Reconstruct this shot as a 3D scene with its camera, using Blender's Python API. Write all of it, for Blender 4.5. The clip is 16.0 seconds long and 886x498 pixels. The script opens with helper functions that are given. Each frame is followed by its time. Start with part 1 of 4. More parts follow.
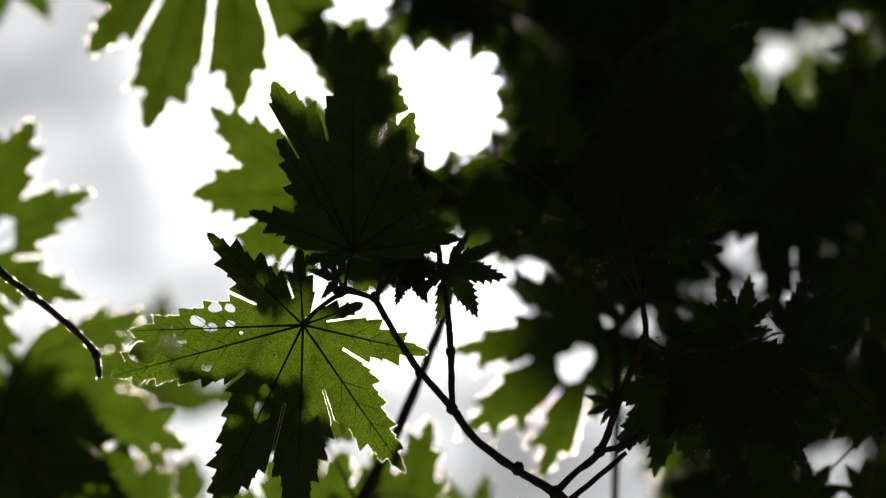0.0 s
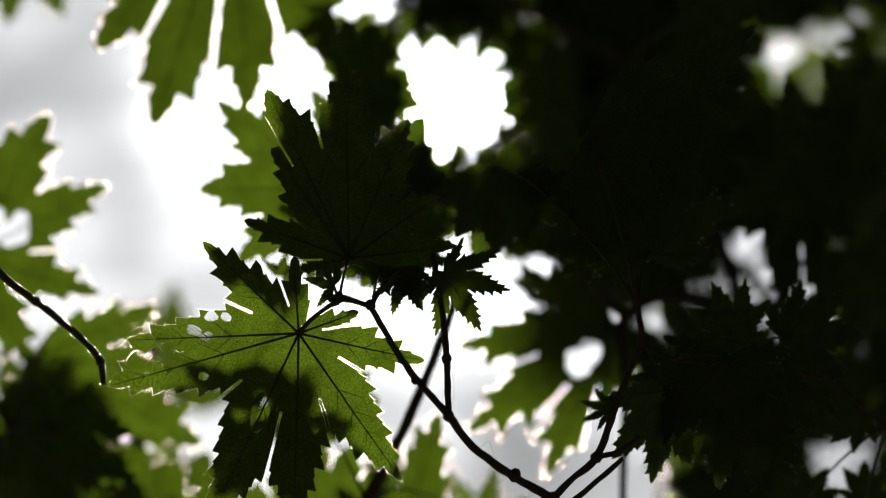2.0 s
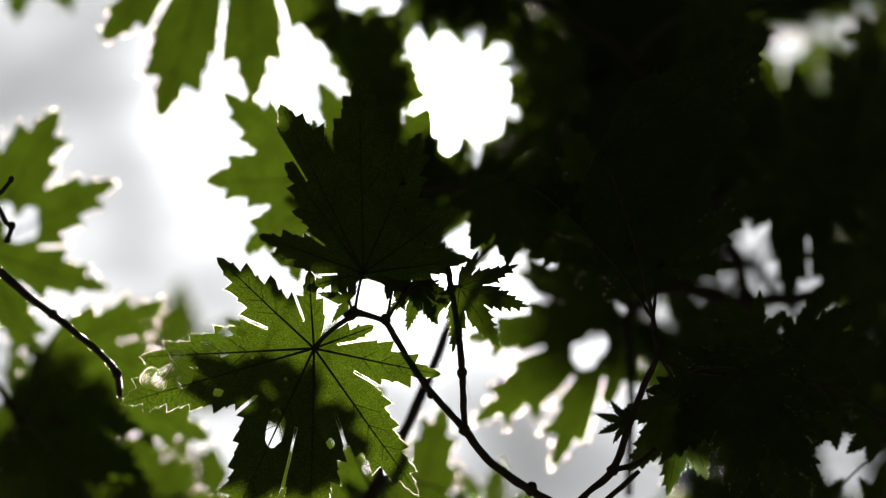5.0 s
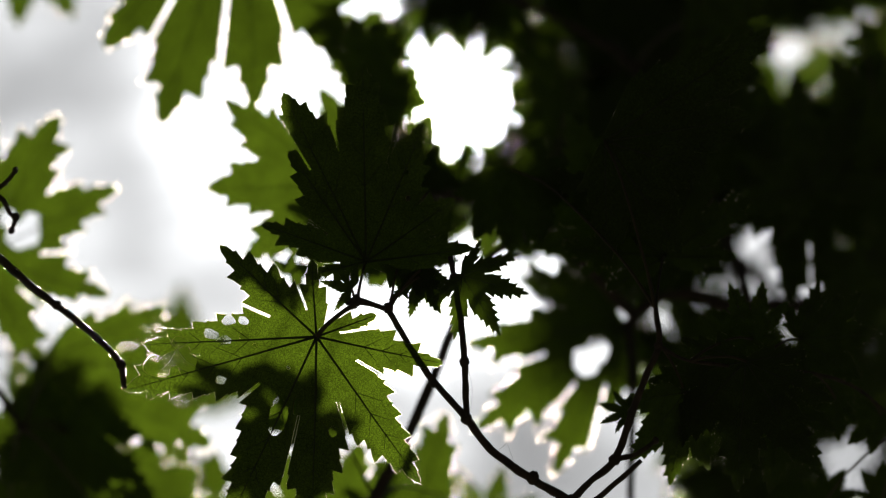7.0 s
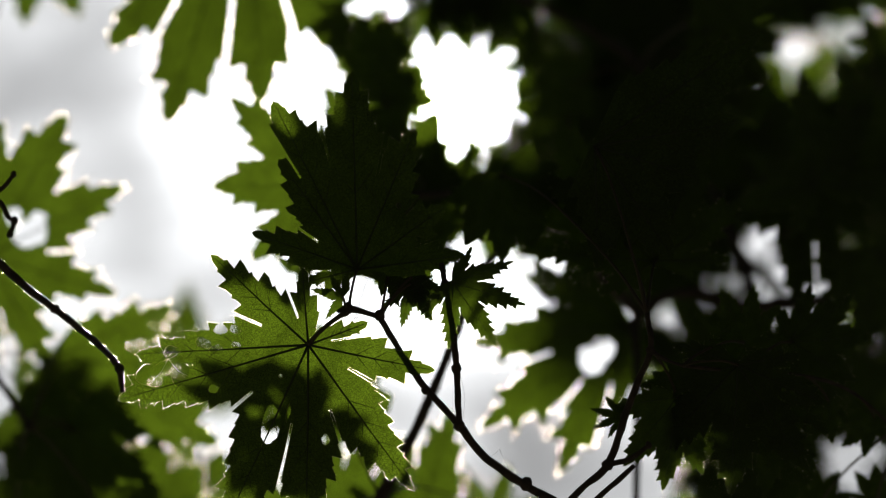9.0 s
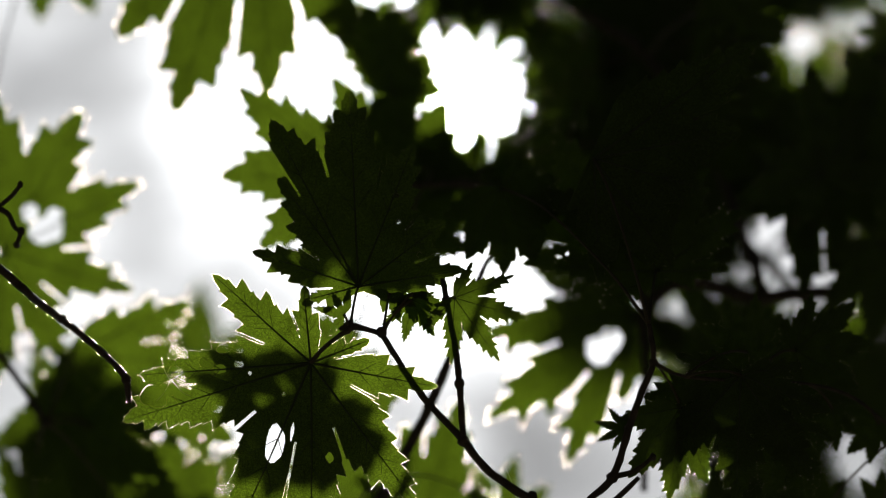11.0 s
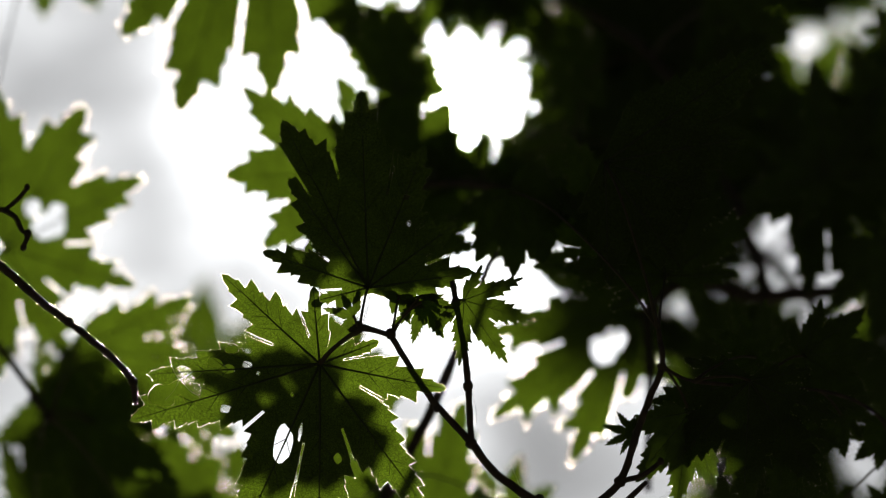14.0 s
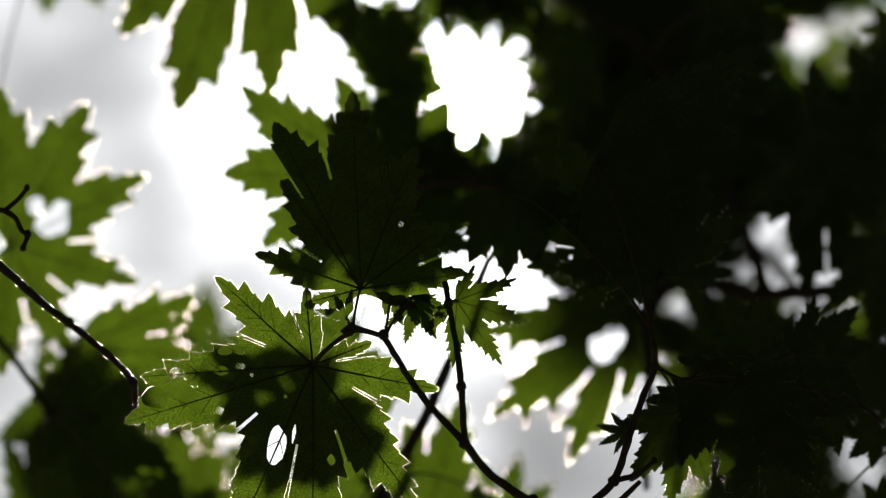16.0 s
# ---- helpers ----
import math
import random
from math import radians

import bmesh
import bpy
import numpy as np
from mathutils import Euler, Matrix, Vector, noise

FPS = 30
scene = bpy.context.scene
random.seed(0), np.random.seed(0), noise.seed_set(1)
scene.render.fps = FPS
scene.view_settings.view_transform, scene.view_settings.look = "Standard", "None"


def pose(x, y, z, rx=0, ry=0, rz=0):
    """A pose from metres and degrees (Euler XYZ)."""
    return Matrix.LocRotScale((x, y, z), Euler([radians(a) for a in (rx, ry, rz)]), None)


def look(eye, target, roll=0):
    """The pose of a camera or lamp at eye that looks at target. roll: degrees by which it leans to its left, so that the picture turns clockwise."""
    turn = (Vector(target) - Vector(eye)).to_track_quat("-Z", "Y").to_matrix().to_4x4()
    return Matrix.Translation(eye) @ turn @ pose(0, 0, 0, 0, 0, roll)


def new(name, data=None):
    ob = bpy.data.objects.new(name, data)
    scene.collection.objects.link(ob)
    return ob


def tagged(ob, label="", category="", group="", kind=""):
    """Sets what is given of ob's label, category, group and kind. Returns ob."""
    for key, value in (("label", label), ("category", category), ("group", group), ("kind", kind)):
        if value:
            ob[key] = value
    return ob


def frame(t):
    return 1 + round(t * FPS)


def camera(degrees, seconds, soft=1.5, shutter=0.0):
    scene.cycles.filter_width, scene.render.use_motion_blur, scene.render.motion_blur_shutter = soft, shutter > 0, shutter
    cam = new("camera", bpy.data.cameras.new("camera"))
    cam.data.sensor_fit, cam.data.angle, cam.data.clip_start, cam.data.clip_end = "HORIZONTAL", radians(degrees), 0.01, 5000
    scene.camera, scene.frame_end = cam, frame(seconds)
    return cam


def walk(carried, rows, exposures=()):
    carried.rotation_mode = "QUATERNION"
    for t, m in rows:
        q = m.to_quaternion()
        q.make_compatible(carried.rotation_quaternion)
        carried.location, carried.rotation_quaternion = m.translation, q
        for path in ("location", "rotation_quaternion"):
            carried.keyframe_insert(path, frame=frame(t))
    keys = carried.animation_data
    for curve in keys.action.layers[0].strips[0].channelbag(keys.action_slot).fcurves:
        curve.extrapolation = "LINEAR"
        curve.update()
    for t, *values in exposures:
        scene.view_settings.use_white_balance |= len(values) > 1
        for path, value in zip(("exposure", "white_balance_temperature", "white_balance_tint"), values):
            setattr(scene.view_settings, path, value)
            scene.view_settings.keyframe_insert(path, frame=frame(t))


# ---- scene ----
from mathutils.geometry import delaunay_2d_cdt

# ---- camera ----
VIEW_AXES = look((0, 0, 1.6), (0, 0.766, 2.2428))  # camera's rest pose; boughs are placed in its axes to fit the view: u across, v up, depth ahead
cam = camera(20, 16.0, soft=1.2)
cam.data.dof.use_dof = True
cam.data.dof.focus_distance = 0.9
cam.data.dof.aperture_fstop = 5.6
walk(cam, [(0.0, VIEW_AXES @ pose(0, 0, 0, 0, -0.219, 0)),
           (3.5, VIEW_AXES @ pose(0, 0, 0, 0, -0.090, 0)),
           (7.0, VIEW_AXES @ pose(0, 0, 0, 0, -0.000, 0)),
           (9.0, VIEW_AXES @ pose(0, 0, 0, 0, 0.052, 0)),
           (12.5, VIEW_AXES @ pose(0, 0, 0, 0, 0.283, 0)),
           (16.0, VIEW_AXES @ pose(0, 0, 0, 0, 0.412, 0))])

# ---- sky and sun ----
SUN_WAY = (VIEW_AXES.to_3x3() @ Vector((0.0085, 0.0583, -1))).normalized()
SUN_HEIGHT, SUN_TURN = math.asin(SUN_WAY.z), math.atan2(SUN_WAY.x, SUN_WAY.y)


def make_sky():
    world = bpy.data.worlds.new("sky")
    scene.world = world
    world.use_nodes = True
    nodes, links = world.node_tree.nodes, world.node_tree.links
    nodes.clear()
    out = nodes.new("ShaderNodeOutputWorld")
    clear = nodes.new("ShaderNodeTexSky")
    clear.sky_type, clear.sun_disc = "NISHITA", False
    clear.sun_elevation, clear.sun_rotation = SUN_HEIGHT, SUN_TURN
    blue = nodes.new("ShaderNodeBackground")
    links.new(clear.outputs[0], blue.inputs["Color"])
    blue.inputs["Strength"].default_value = 0.003
    way = nodes.new("ShaderNodeTexCoord")
    dot = nodes.new("ShaderNodeVectorMath")
    dot.operation = "DOT_PRODUCT"
    dot.inputs[1].default_value = SUN_WAY
    links.new(way.outputs["Generated"], dot.inputs[0])

    def maths(operation, a, b):
        n = nodes.new("ShaderNodeMath")
        n.operation = operation
        for socket, value in zip(n.inputs, (a, b)):
            if isinstance(value, (int, float)):
                socket.default_value = value
            else:
                links.new(value, socket)
        return n.outputs[0]

    near = maths("MAXIMUM", dot.outputs["Value"], 0.0)
    wide = maths("MULTIPLY", maths("POWER", near, 38.0), 1.4)
    close = maths("MULTIPLY", maths("POWER", near, 420.0), 2.6)
    core = maths("MULTIPLY", maths("POWER", near, 14000.0), 60.0)
    # thin cloud, thicker and thinner in streaks
    place = nodes.new("ShaderNodeMapping")
    place.inputs["Scale"].default_value = (14.0, 22.0, 22.0)
    place.inputs["Rotation"].default_value = (0.0, 0.2, 0.3)
    links.new(way.outputs["Generated"], place.inputs["Vector"])
    cloud = nodes.new("ShaderNodeTexNoise")
    cloud.inputs["Scale"].default_value = 1.0
    cloud.inputs["Detail"].default_value = 5.0
    cloud.inputs["Roughness"].default_value = 0.62
    links.new(place.outputs[0], cloud.inputs["Vector"])
    ramp = nodes.new("ShaderNodeMapRange")
    ramp.inputs["From Min"].default_value, ramp.inputs["From Max"].default_value = 0.40, 0.60
    ramp.inputs["To Min"].default_value, ramp.inputs["To Max"].default_value = 0.62, 1.5
    links.new(cloud.outputs["Fac"], ramp.inputs["Value"])
    veil = maths("MULTIPLY", maths("ADD", wide, close), ramp.outputs[0])
    # two thicker banks of cloud
    for u, v, tight, deep in ((0.0238, -0.0807, 3000.0, 0.5), (0.0508, -0.0785, 4000.0, 0.25), (-0.1201, 0.0340, 2200.0, 0.22), (-0.1493, 0.0047, 3000.0, 0.1)):
        bank = nodes.new("ShaderNodeVectorMath")
        bank.operation = "DOT_PRODUCT"
        bank.inputs[1].default_value = (VIEW_AXES.to_3x3() @ Vector((u, v, -1))).normalized()
        links.new(way.outputs["Generated"], bank.inputs[0])
        shade = maths("MULTIPLY", maths("POWER", maths("MAXIMUM", bank.outputs["Value"], 0.0), tight), deep)
        veil = maths("MULTIPLY", veil, maths("SUBTRACT", 1.0, shade))
    total = maths("ADD", maths("ADD", veil, core), 0.006)
    glow = nodes.new("ShaderNodeBackground")
    glow.inputs["Color"].default_value = (0.97, 0.985, 1.0, 1)
    links.new(total, glow.inputs["Strength"])
    both = nodes.new("ShaderNodeAddShader")
    links.new(blue.outputs[0], both.inputs[0])
    links.new(glow.outputs[0], both.inputs[1])
    links.new(both.outputs[0], out.inputs["Surface"])


make_sky()
sun = new("sun", bpy.data.lights.new("sun", "SUN"))
sun.data.energy, sun.data.angle, sun.data.color = 4.5, radians(1.6), (1.0, 0.96, 0.88)
sun.matrix_world = look(Vector(SUN_WAY) * 30 + Vector((0, 0, 1.6)), (0, 0, 1.6))


# ---- materials ----
def material(name):
    m = bpy.data.materials.new(name)
    m.use_nodes = True
    m.node_tree.nodes.clear()
    return m, m.node_tree.nodes, m.node_tree.links


def leaf_material(name, face, light, spread=0.12):
    """A leaf blade: glossy upper skin over tissue that lets light through, mottled by fine net veins."""
    m, nodes, links = material(name)
    out = nodes.new("ShaderNodeOutputMaterial")
    at = nodes.new("ShaderNodeTexCoord")
    cells = nodes.new("ShaderNodeTexVoronoi")
    cells.feature = "DISTANCE_TO_EDGE"
    cells.inputs["Scale"].default_value = 52.0
    links.new(at.outputs["Object"], cells.inputs["Vector"])
    net = nodes.new("ShaderNodeMapRange")
    net.inputs["From Min"].default_value, net.inputs["From Max"].default_value = 0.0, 0.12
    net.inputs["To Min"].default_value, net.inputs["To Max"].default_value = 0.72, 1.08
    links.new(cells.outputs["Distance"], net.inputs["Value"])
    blot = nodes.new("ShaderNodeTexNoise")
    blot.inputs["Scale"].default_value, blot.inputs["Detail"].default_value = 5.0, 6.0
    links.new(at.outputs["Object"], blot.inputs["Vector"])
    patch = nodes.new("ShaderNodeMapRange")
    patch.inputs["From Min"].default_value, patch.inputs["From Max"].default_value = 0.3, 0.7
    patch.inputs["To Min"].default_value, patch.inputs["To Max"].default_value = 0.78, 1.2
    links.new(blot.outputs["Fac"], patch.inputs["Value"])
    grain = nodes.new("ShaderNodeTexNoise")
    grain.inputs["Scale"].default_value, grain.inputs["Detail"].default_value = 210.0, 2.0
    links.new(at.outputs["Object"], grain.inputs["Vector"])
    speck = nodes.new("ShaderNodeMapRange")
    speck.inputs["From Min"].default_value, speck.inputs["From Max"].default_value = 0.3, 0.7
    speck.inputs["To Min"].default_value, speck.inputs["To Max"].default_value = 0.4, 1.6
    links.new(grain.outputs["Fac"], speck.inputs["Value"])
    which = nodes.new("ShaderNodeObjectInfo")
    own = nodes.new("ShaderNodeMapRange")
    own.inputs["To Min"].default_value, own.inputs["To Max"].default_value = 1 - spread, 1 + spread
    links.new(which.outputs["Random"], own.inputs["Value"])
    value = None
    for n in (net, patch, speck, own):
        if value is None:
            value = n.outputs[0]
        else:
            mul = nodes.new("ShaderNodeMath")
            mul.operation = "MULTIPLY"
            links.new(value, mul.inputs[0])
            links.new(n.outputs[0], mul.inputs[1])
            value = mul.outputs[0]

    def tint(colour):
        mix = nodes.new("ShaderNodeMix")
        mix.data_type, mix.blend_type = "RGBA", "MULTIPLY"
        mix.inputs["Factor"].default_value = 1.0
        mix.inputs["A"].default_value = (*colour, 1)
        links.new(value, mix.inputs["B"])
        return mix.outputs["Result"]

    bump = nodes.new("ShaderNodeBump")
    bump.inputs["Strength"].default_value, bump.inputs["Distance"].default_value = 0.25, 0.0003
    links.new(cells.outputs["Distance"], bump.inputs["Height"])
    skin = nodes.new("ShaderNodeBsdfPrincipled")
    skin.inputs["Roughness"].default_value = 0.48
    skin.inputs["Specular IOR Level"].default_value = 0.2
    links.new(tint(face), skin.inputs["Base Color"])
    links.new(bump.outputs[0], skin.inputs["Normal"])
    through_light = nodes.new("ShaderNodeBsdfTranslucent")
    links.new(tint(light), through_light.inputs["Color"])
    mix = nodes.new("ShaderNodeAddShader")
    links.new(skin.outputs[0], mix.inputs[0])
    links.new(through_light.outputs[0], mix.inputs[1])
    links.new(mix.outputs[0], out.inputs["Surface"])
    return m


def fringe_material():
    """Fine hairs along a leaf's margin and the discs added for glints: they bend light onward with a rough sheen."""
    m, nodes, links = material("leaf_fringe")
    out = nodes.new("ShaderNodeOutputMaterial")
    at = nodes.new("ShaderNodeTexCoord")
    spots = nodes.new("ShaderNodeTexNoise")
    spots.inputs["Scale"].default_value, spots.inputs["Detail"].default_value = 26.0, 3.0
    links.new(at.outputs["Object"], spots.inputs["Vector"])
    ramp = nodes.new("ShaderNodeMapRange")
    ramp.inputs["From Min"].default_value, ramp.inputs["From Max"].default_value = 0.38, 0.55
    ramp.inputs["To Min"].default_value, ramp.inputs["To Max"].default_value = 0.7, 1.0
    links.new(spots.outputs["Fac"], ramp.inputs["Value"])
    hair = nodes.new("ShaderNodeBsdfRefraction")
    hair.inputs["Color"].default_value = (1.0, 0.86, 0.72, 1)
    hair.inputs["Roughness"].default_value, hair.inputs["IOR"].default_value = 0.62, 1.5
    skin = nodes.new("ShaderNodeBsdfTranslucent")
    skin.inputs["Color"].default_value = (0.12, 0.15, 0.04, 1)
    mix = nodes.new("ShaderNodeMixShader")
    links.new(ramp.outputs[0], mix.inputs["Fac"])
    links.new(skin.outputs[0], mix.inputs[1])
    links.new(hair.outputs[0], mix.inputs[2])
    links.new(mix.outputs[0], out.inputs["Surface"])
    return m


def solid_material(name, dark, pale, rough, scale, stretch=(1, 1, 1), bumps=0.4, depth=0.0006):
    m, nodes, links = material(name)
    out = nodes.new("ShaderNodeOutputMaterial")
    at = nodes.new("ShaderNodeTexCoord")
    place = nodes.new("ShaderNodeMapping")
    place.inputs["Scale"].default_value = stretch
    links.new(at.outputs["Object"], place.inputs["Vector"])
    coarse = nodes.new("ShaderNodeTexNoise")
    coarse.inputs["Scale"].default_value, coarse.inputs["Detail"].default_value = scale, 8.0
    fine = nodes.new("ShaderNodeTexNoise")
    fine.inputs["Scale"].default_value, fine.inputs["Detail"].default_value = scale * 7, 4.0
    links.new(place.outputs[0], coarse.inputs["Vector"])
    links.new(place.outputs[0], fine.inputs["Vector"])
    ramp = nodes.new("ShaderNodeValToRGB")
    ramp.color_ramp.elements[0].position, ramp.color_ramp.elements[1].position = 0.35, 0.68
    ramp.color_ramp.elements[0].color, ramp.color_ramp.elements[1].color = (*dark, 1), (*pale, 1)
    links.new(coarse.outputs["Fac"], ramp.inputs["Fac"])
    bump = nodes.new("ShaderNodeBump")
    bump.inputs["Strength"].default_value, bump.inputs["Distance"].default_value = bumps, depth
    links.new(fine.outputs["Fac"], bump.inputs["Height"])
    body = nodes.new("ShaderNodeBsdfPrincipled")
    body.inputs["Roughness"].default_value = rough
    links.new(ramp.outputs["Color"], body.inputs["Base Color"])
    links.new(bump.outputs[0], body.inputs["Normal"])
    links.new(body.outputs[0], out.inputs["Surface"])
    return m


LEAF = leaf_material("maple_leaf", (0.018, 0.03, 0.008), (0.046, 0.073, 0.0036), 0.2)
FRINGE = fringe_material()
VEIN = solid_material("leaf_vein", (0.03, 0.045, 0.012), (0.05, 0.07, 0.02), 0.55, 300.0)
BARK = solid_material("twig_bark", (0.035, 0.026, 0.018), (0.085, 0.062, 0.042), 0.7, 260.0, (1, 1, 1), 0.6, 0.0005)
STALK = solid_material("leaf_stalk", (0.05, 0.04, 0.02), (0.09, 0.07, 0.03), 0.5, 300.0)
TRUNK_BARK = solid_material("trunk_bark", (0.08, 0.065, 0.05), (0.2, 0.17, 0.14), 0.85, 14.0, (1, 1, 0.25), 0.8, 0.01)
SOIL = solid_material("forest_floor", (0.02, 0.016, 0.009), (0.045, 0.038, 0.02), 0.9, 3.0, (1, 1, 1), 0.6, 0.03)
SILK = solid_material("spider_silk", (0.6, 0.6, 0.6), (0.8, 0.8, 0.8), 0.35, 200.0)


# ---- building ----
def view_point(u, v, d):
    return Vector((u, v, -d))


def part(name, mesh, mat, parent, label=""):
    if isinstance(mesh, bmesh.types.BMesh):
        data = bpy.data.meshes.new(name)
        mesh.to_mesh(data)
        mesh.free()
        mesh = data
    if not mesh.materials:
        mesh.materials.append(mat)
    ob = new(name, mesh)
    ob.parent = parent
    if label:
        tagged(ob, label)
    return ob


def smooth_path(points, steps=6):
    """Catmull-Rom through the points (position and radius as 4 numbers)."""
    pts = [Vector(p) for p in points]
    pts = [pts[0] * 2 - pts[1], *pts, pts[-1] * 2 - pts[-2]]
    line = []
    for a, b, c, d in zip(pts, pts[1:], pts[2:], pts[3:]):
        for i in range(steps):
            t = i / steps
            line.append(0.5 * (2 * b + (c - a) * t + (2 * a - 5 * b + 4 * c - d) * t * t + (3 * b - a - 3 * c + d) * t ** 3))
    line.append(pts[-2])
    return line


def tube(bm, line, sides=8, rough=0.0):
    """A closed tube along rows of x, y, z, radius."""
    rings = []
    side = None
    for i, p in enumerate(line):
        here = p.to_3d()
        way = (line[min(i + 1, len(line) - 1)].to_3d() - line[max(i - 1, 0)].to_3d()).normalized()
        if side is None:
            side = way.orthogonal().normalized()
        side = (side - way * side.dot(way)).normalized()
        other = way.cross(side)
        ring = []
        for k in range(sides):
            a = 2 * math.pi * k / sides
            r = max(p[3], 0.00005) * (1 + rough * noise.noise(here * 220 + Vector((a, 0, 0))))
            ring.append(bm.verts.new(here + (side * math.cos(a) + other * math.sin(a)) * r))
        rings.append(ring)
    for a, b in zip(rings, rings[1:]):
        for k in range(sides):
            f = bm.faces.new((a[k], a[(k + 1) % sides], b[(k + 1) % sides], b[k]))
            f.smooth = True
    bm.faces.new(list(reversed(rings[0])))
    bm.faces.new(rings[-1])


def knob(bm, at, r, squash=1.0):
    m = Matrix.Translation(at) @ Matrix.Diagonal((r, r * squash, r, 1))
    made = bmesh.ops.create_icosphere(bm, subdivisions=2, radius=1.0, matrix=m)
    for v in made["verts"]:
        v.co += (v.co - Vector(at)) * 0.3 * noise.noise(v.co * 400)
        for f in v.link_faces:
            f.smooth = True


# angle from the middle lobe and length of each lobe, as a share of the longest
PALM = ((-152, 0.3), (-112, 0.6), (-70, 0.86), (-34, 0.96), (0, 1.0), (35, 0.97), (71, 0.84), (113, 0.58), (150, 0.31))


def leaf_outline(lobes, sinus, rng, teeth, wide, cut):
    """Outline of a palmate blade of unit size: lobes (angle, length and, if known, the depth of the notch that follows)
    that grow together near the base, each drawn out to a point and doubly toothed, the teeth leaning to its tip."""
    rows = sorted((radians(lobe[0]), lobe[1], lobe[2] if len(lobe) > 2 else 0.0) for lobe in lobes)
    n = len(rows)
    gaps = [(rows[(i + 1) % n][0] - rows[i][0]) % (2 * math.pi) for i in range(n)]
    stalk_side = max(range(n), key=lambda i: gaps[i])
    rows = [rows[(stalk_side + 1 + i) % n] for i in range(n)]
    for i in range(1, n):
        while rows[i][0] < rows[i - 1][0]:
            rows[i] = (rows[i][0] + 2 * math.pi, *rows[i][1:])
    notch = []
    for (a, la, deep), (b, lb, _) in zip(rows, rows[1:]):
        notch.append((a + (b - a) * la / (la + lb), deep or sinus * min(la, lb) * rng.uniform(0.9, 1.1)))
    outer = min(0.62, max(gaps) * 0.42)
    outline = []
    for i, (angle, length, _) in enumerate(rows):
        before = notch[i - 1] if i else (angle - outer, 0.3 * length)
        after = notch[i] if i < n - 1 else (angle + outer, 0.3 * length)
        for sign, bound, r in ((-1, angle - before[0], before[1]), (1, after[0] - angle, after[1])):
            r = min(r, 0.8 * length)
            s0, w0 = r * math.cos(bound), r * math.sin(bound)
            reach = length - s0
            full = max(w0, 0.17 * length * wide)
            swell = 0.05 + 0.3 * max(0.0, 1 - w0 / (0.2 * length))
            slope = math.tan(min(bound, 1.2))
            count = max(2, round(teeth * reach))
            side = []
            for k in range(count):
                h = 0.05 * cut * rng.uniform(0.6, 1.25)
                for f, out in ((0.0, -0.2), (0.28, 0.1), (0.42, 0.42), (0.47, 0.12), (0.8, 0.7), (0.98, 1.0)):
                    x = (k + f) / count
                    s = s0 + reach * x
                    if x < swell:
                        w = w0 + (full - w0) * math.sin(x / swell * math.pi / 2)
                    else:
                        y = (x - swell) / (1 - swell)
                        w = full * (1 - y) * (1 + 0.18 * y)
                    w += h * out * rng.uniform(0.85, 1.15) * min(1, 3.5 * (1 - x) + 0.15) * min(1, x / 0.12)
                    s += 0.25 * h * (out > 0.9)
                    side.append((min(s, length * 0.985), sign * max(min(w, s * slope * 0.97 - 0.004), 0.004)))
            turned = [(p[0] * math.cos(angle) - p[1] * math.sin(angle), p[0] * math.sin(angle) + p[1] * math.cos(angle)) for p in side]
            if sign < 0:
                if i == 0:
                    outline.append((0.035 * math.cos(angle - outer - 0.4), 0.035 * math.sin(angle - outer - 0.4)))
                outline += turned
                outline.append((length * math.cos(angle), length * math.sin(angle)))
            else:
                outline += list(reversed(turned))
                if i == n - 1:
                    outline.append((0.035 * math.cos(angle + outer + 0.4), 0.035 * math.sin(angle + outer + 0.4)))
    # drop doubled points where lobes meet
    clean = []
    for p in outline:
        if not clean or (p[0] - clean[-1][0]) ** 2 + (p[1] - clean[-1][1]) ** 2 > 4e-6:
            clean.append(p)
    return clean


def inside(p, ring):
    hit = False
    for (x0, y0), (x1, y1) in zip(ring, ring[1:] + ring[:1]):
        if (y0 > p[1]) != (y1 > p[1]) and p[0] < (x1 - x0) * (p[1] - y0) / (y1 - y0) + x0:
            hit = not hit
    return hit


def blade_height(x, y, lobes, droop, fold, seed):
    r = math.hypot(x, y)
    a = math.atan2(y, x)
    near = min(abs((a - radians(lobe[0]) + math.pi) % (2 * math.pi) - math.pi) for lobe in lobes)
    crease = fold * min(near, 0.35) * r
    wave = 0.05 * noise.noise(Vector((x * 2.2, y * 2.2, seed))) + 0.015 * noise.noise(Vector((x * 7, y * 7, seed)))
    return crease - droop * r * r + wave * min(1, r * 2)


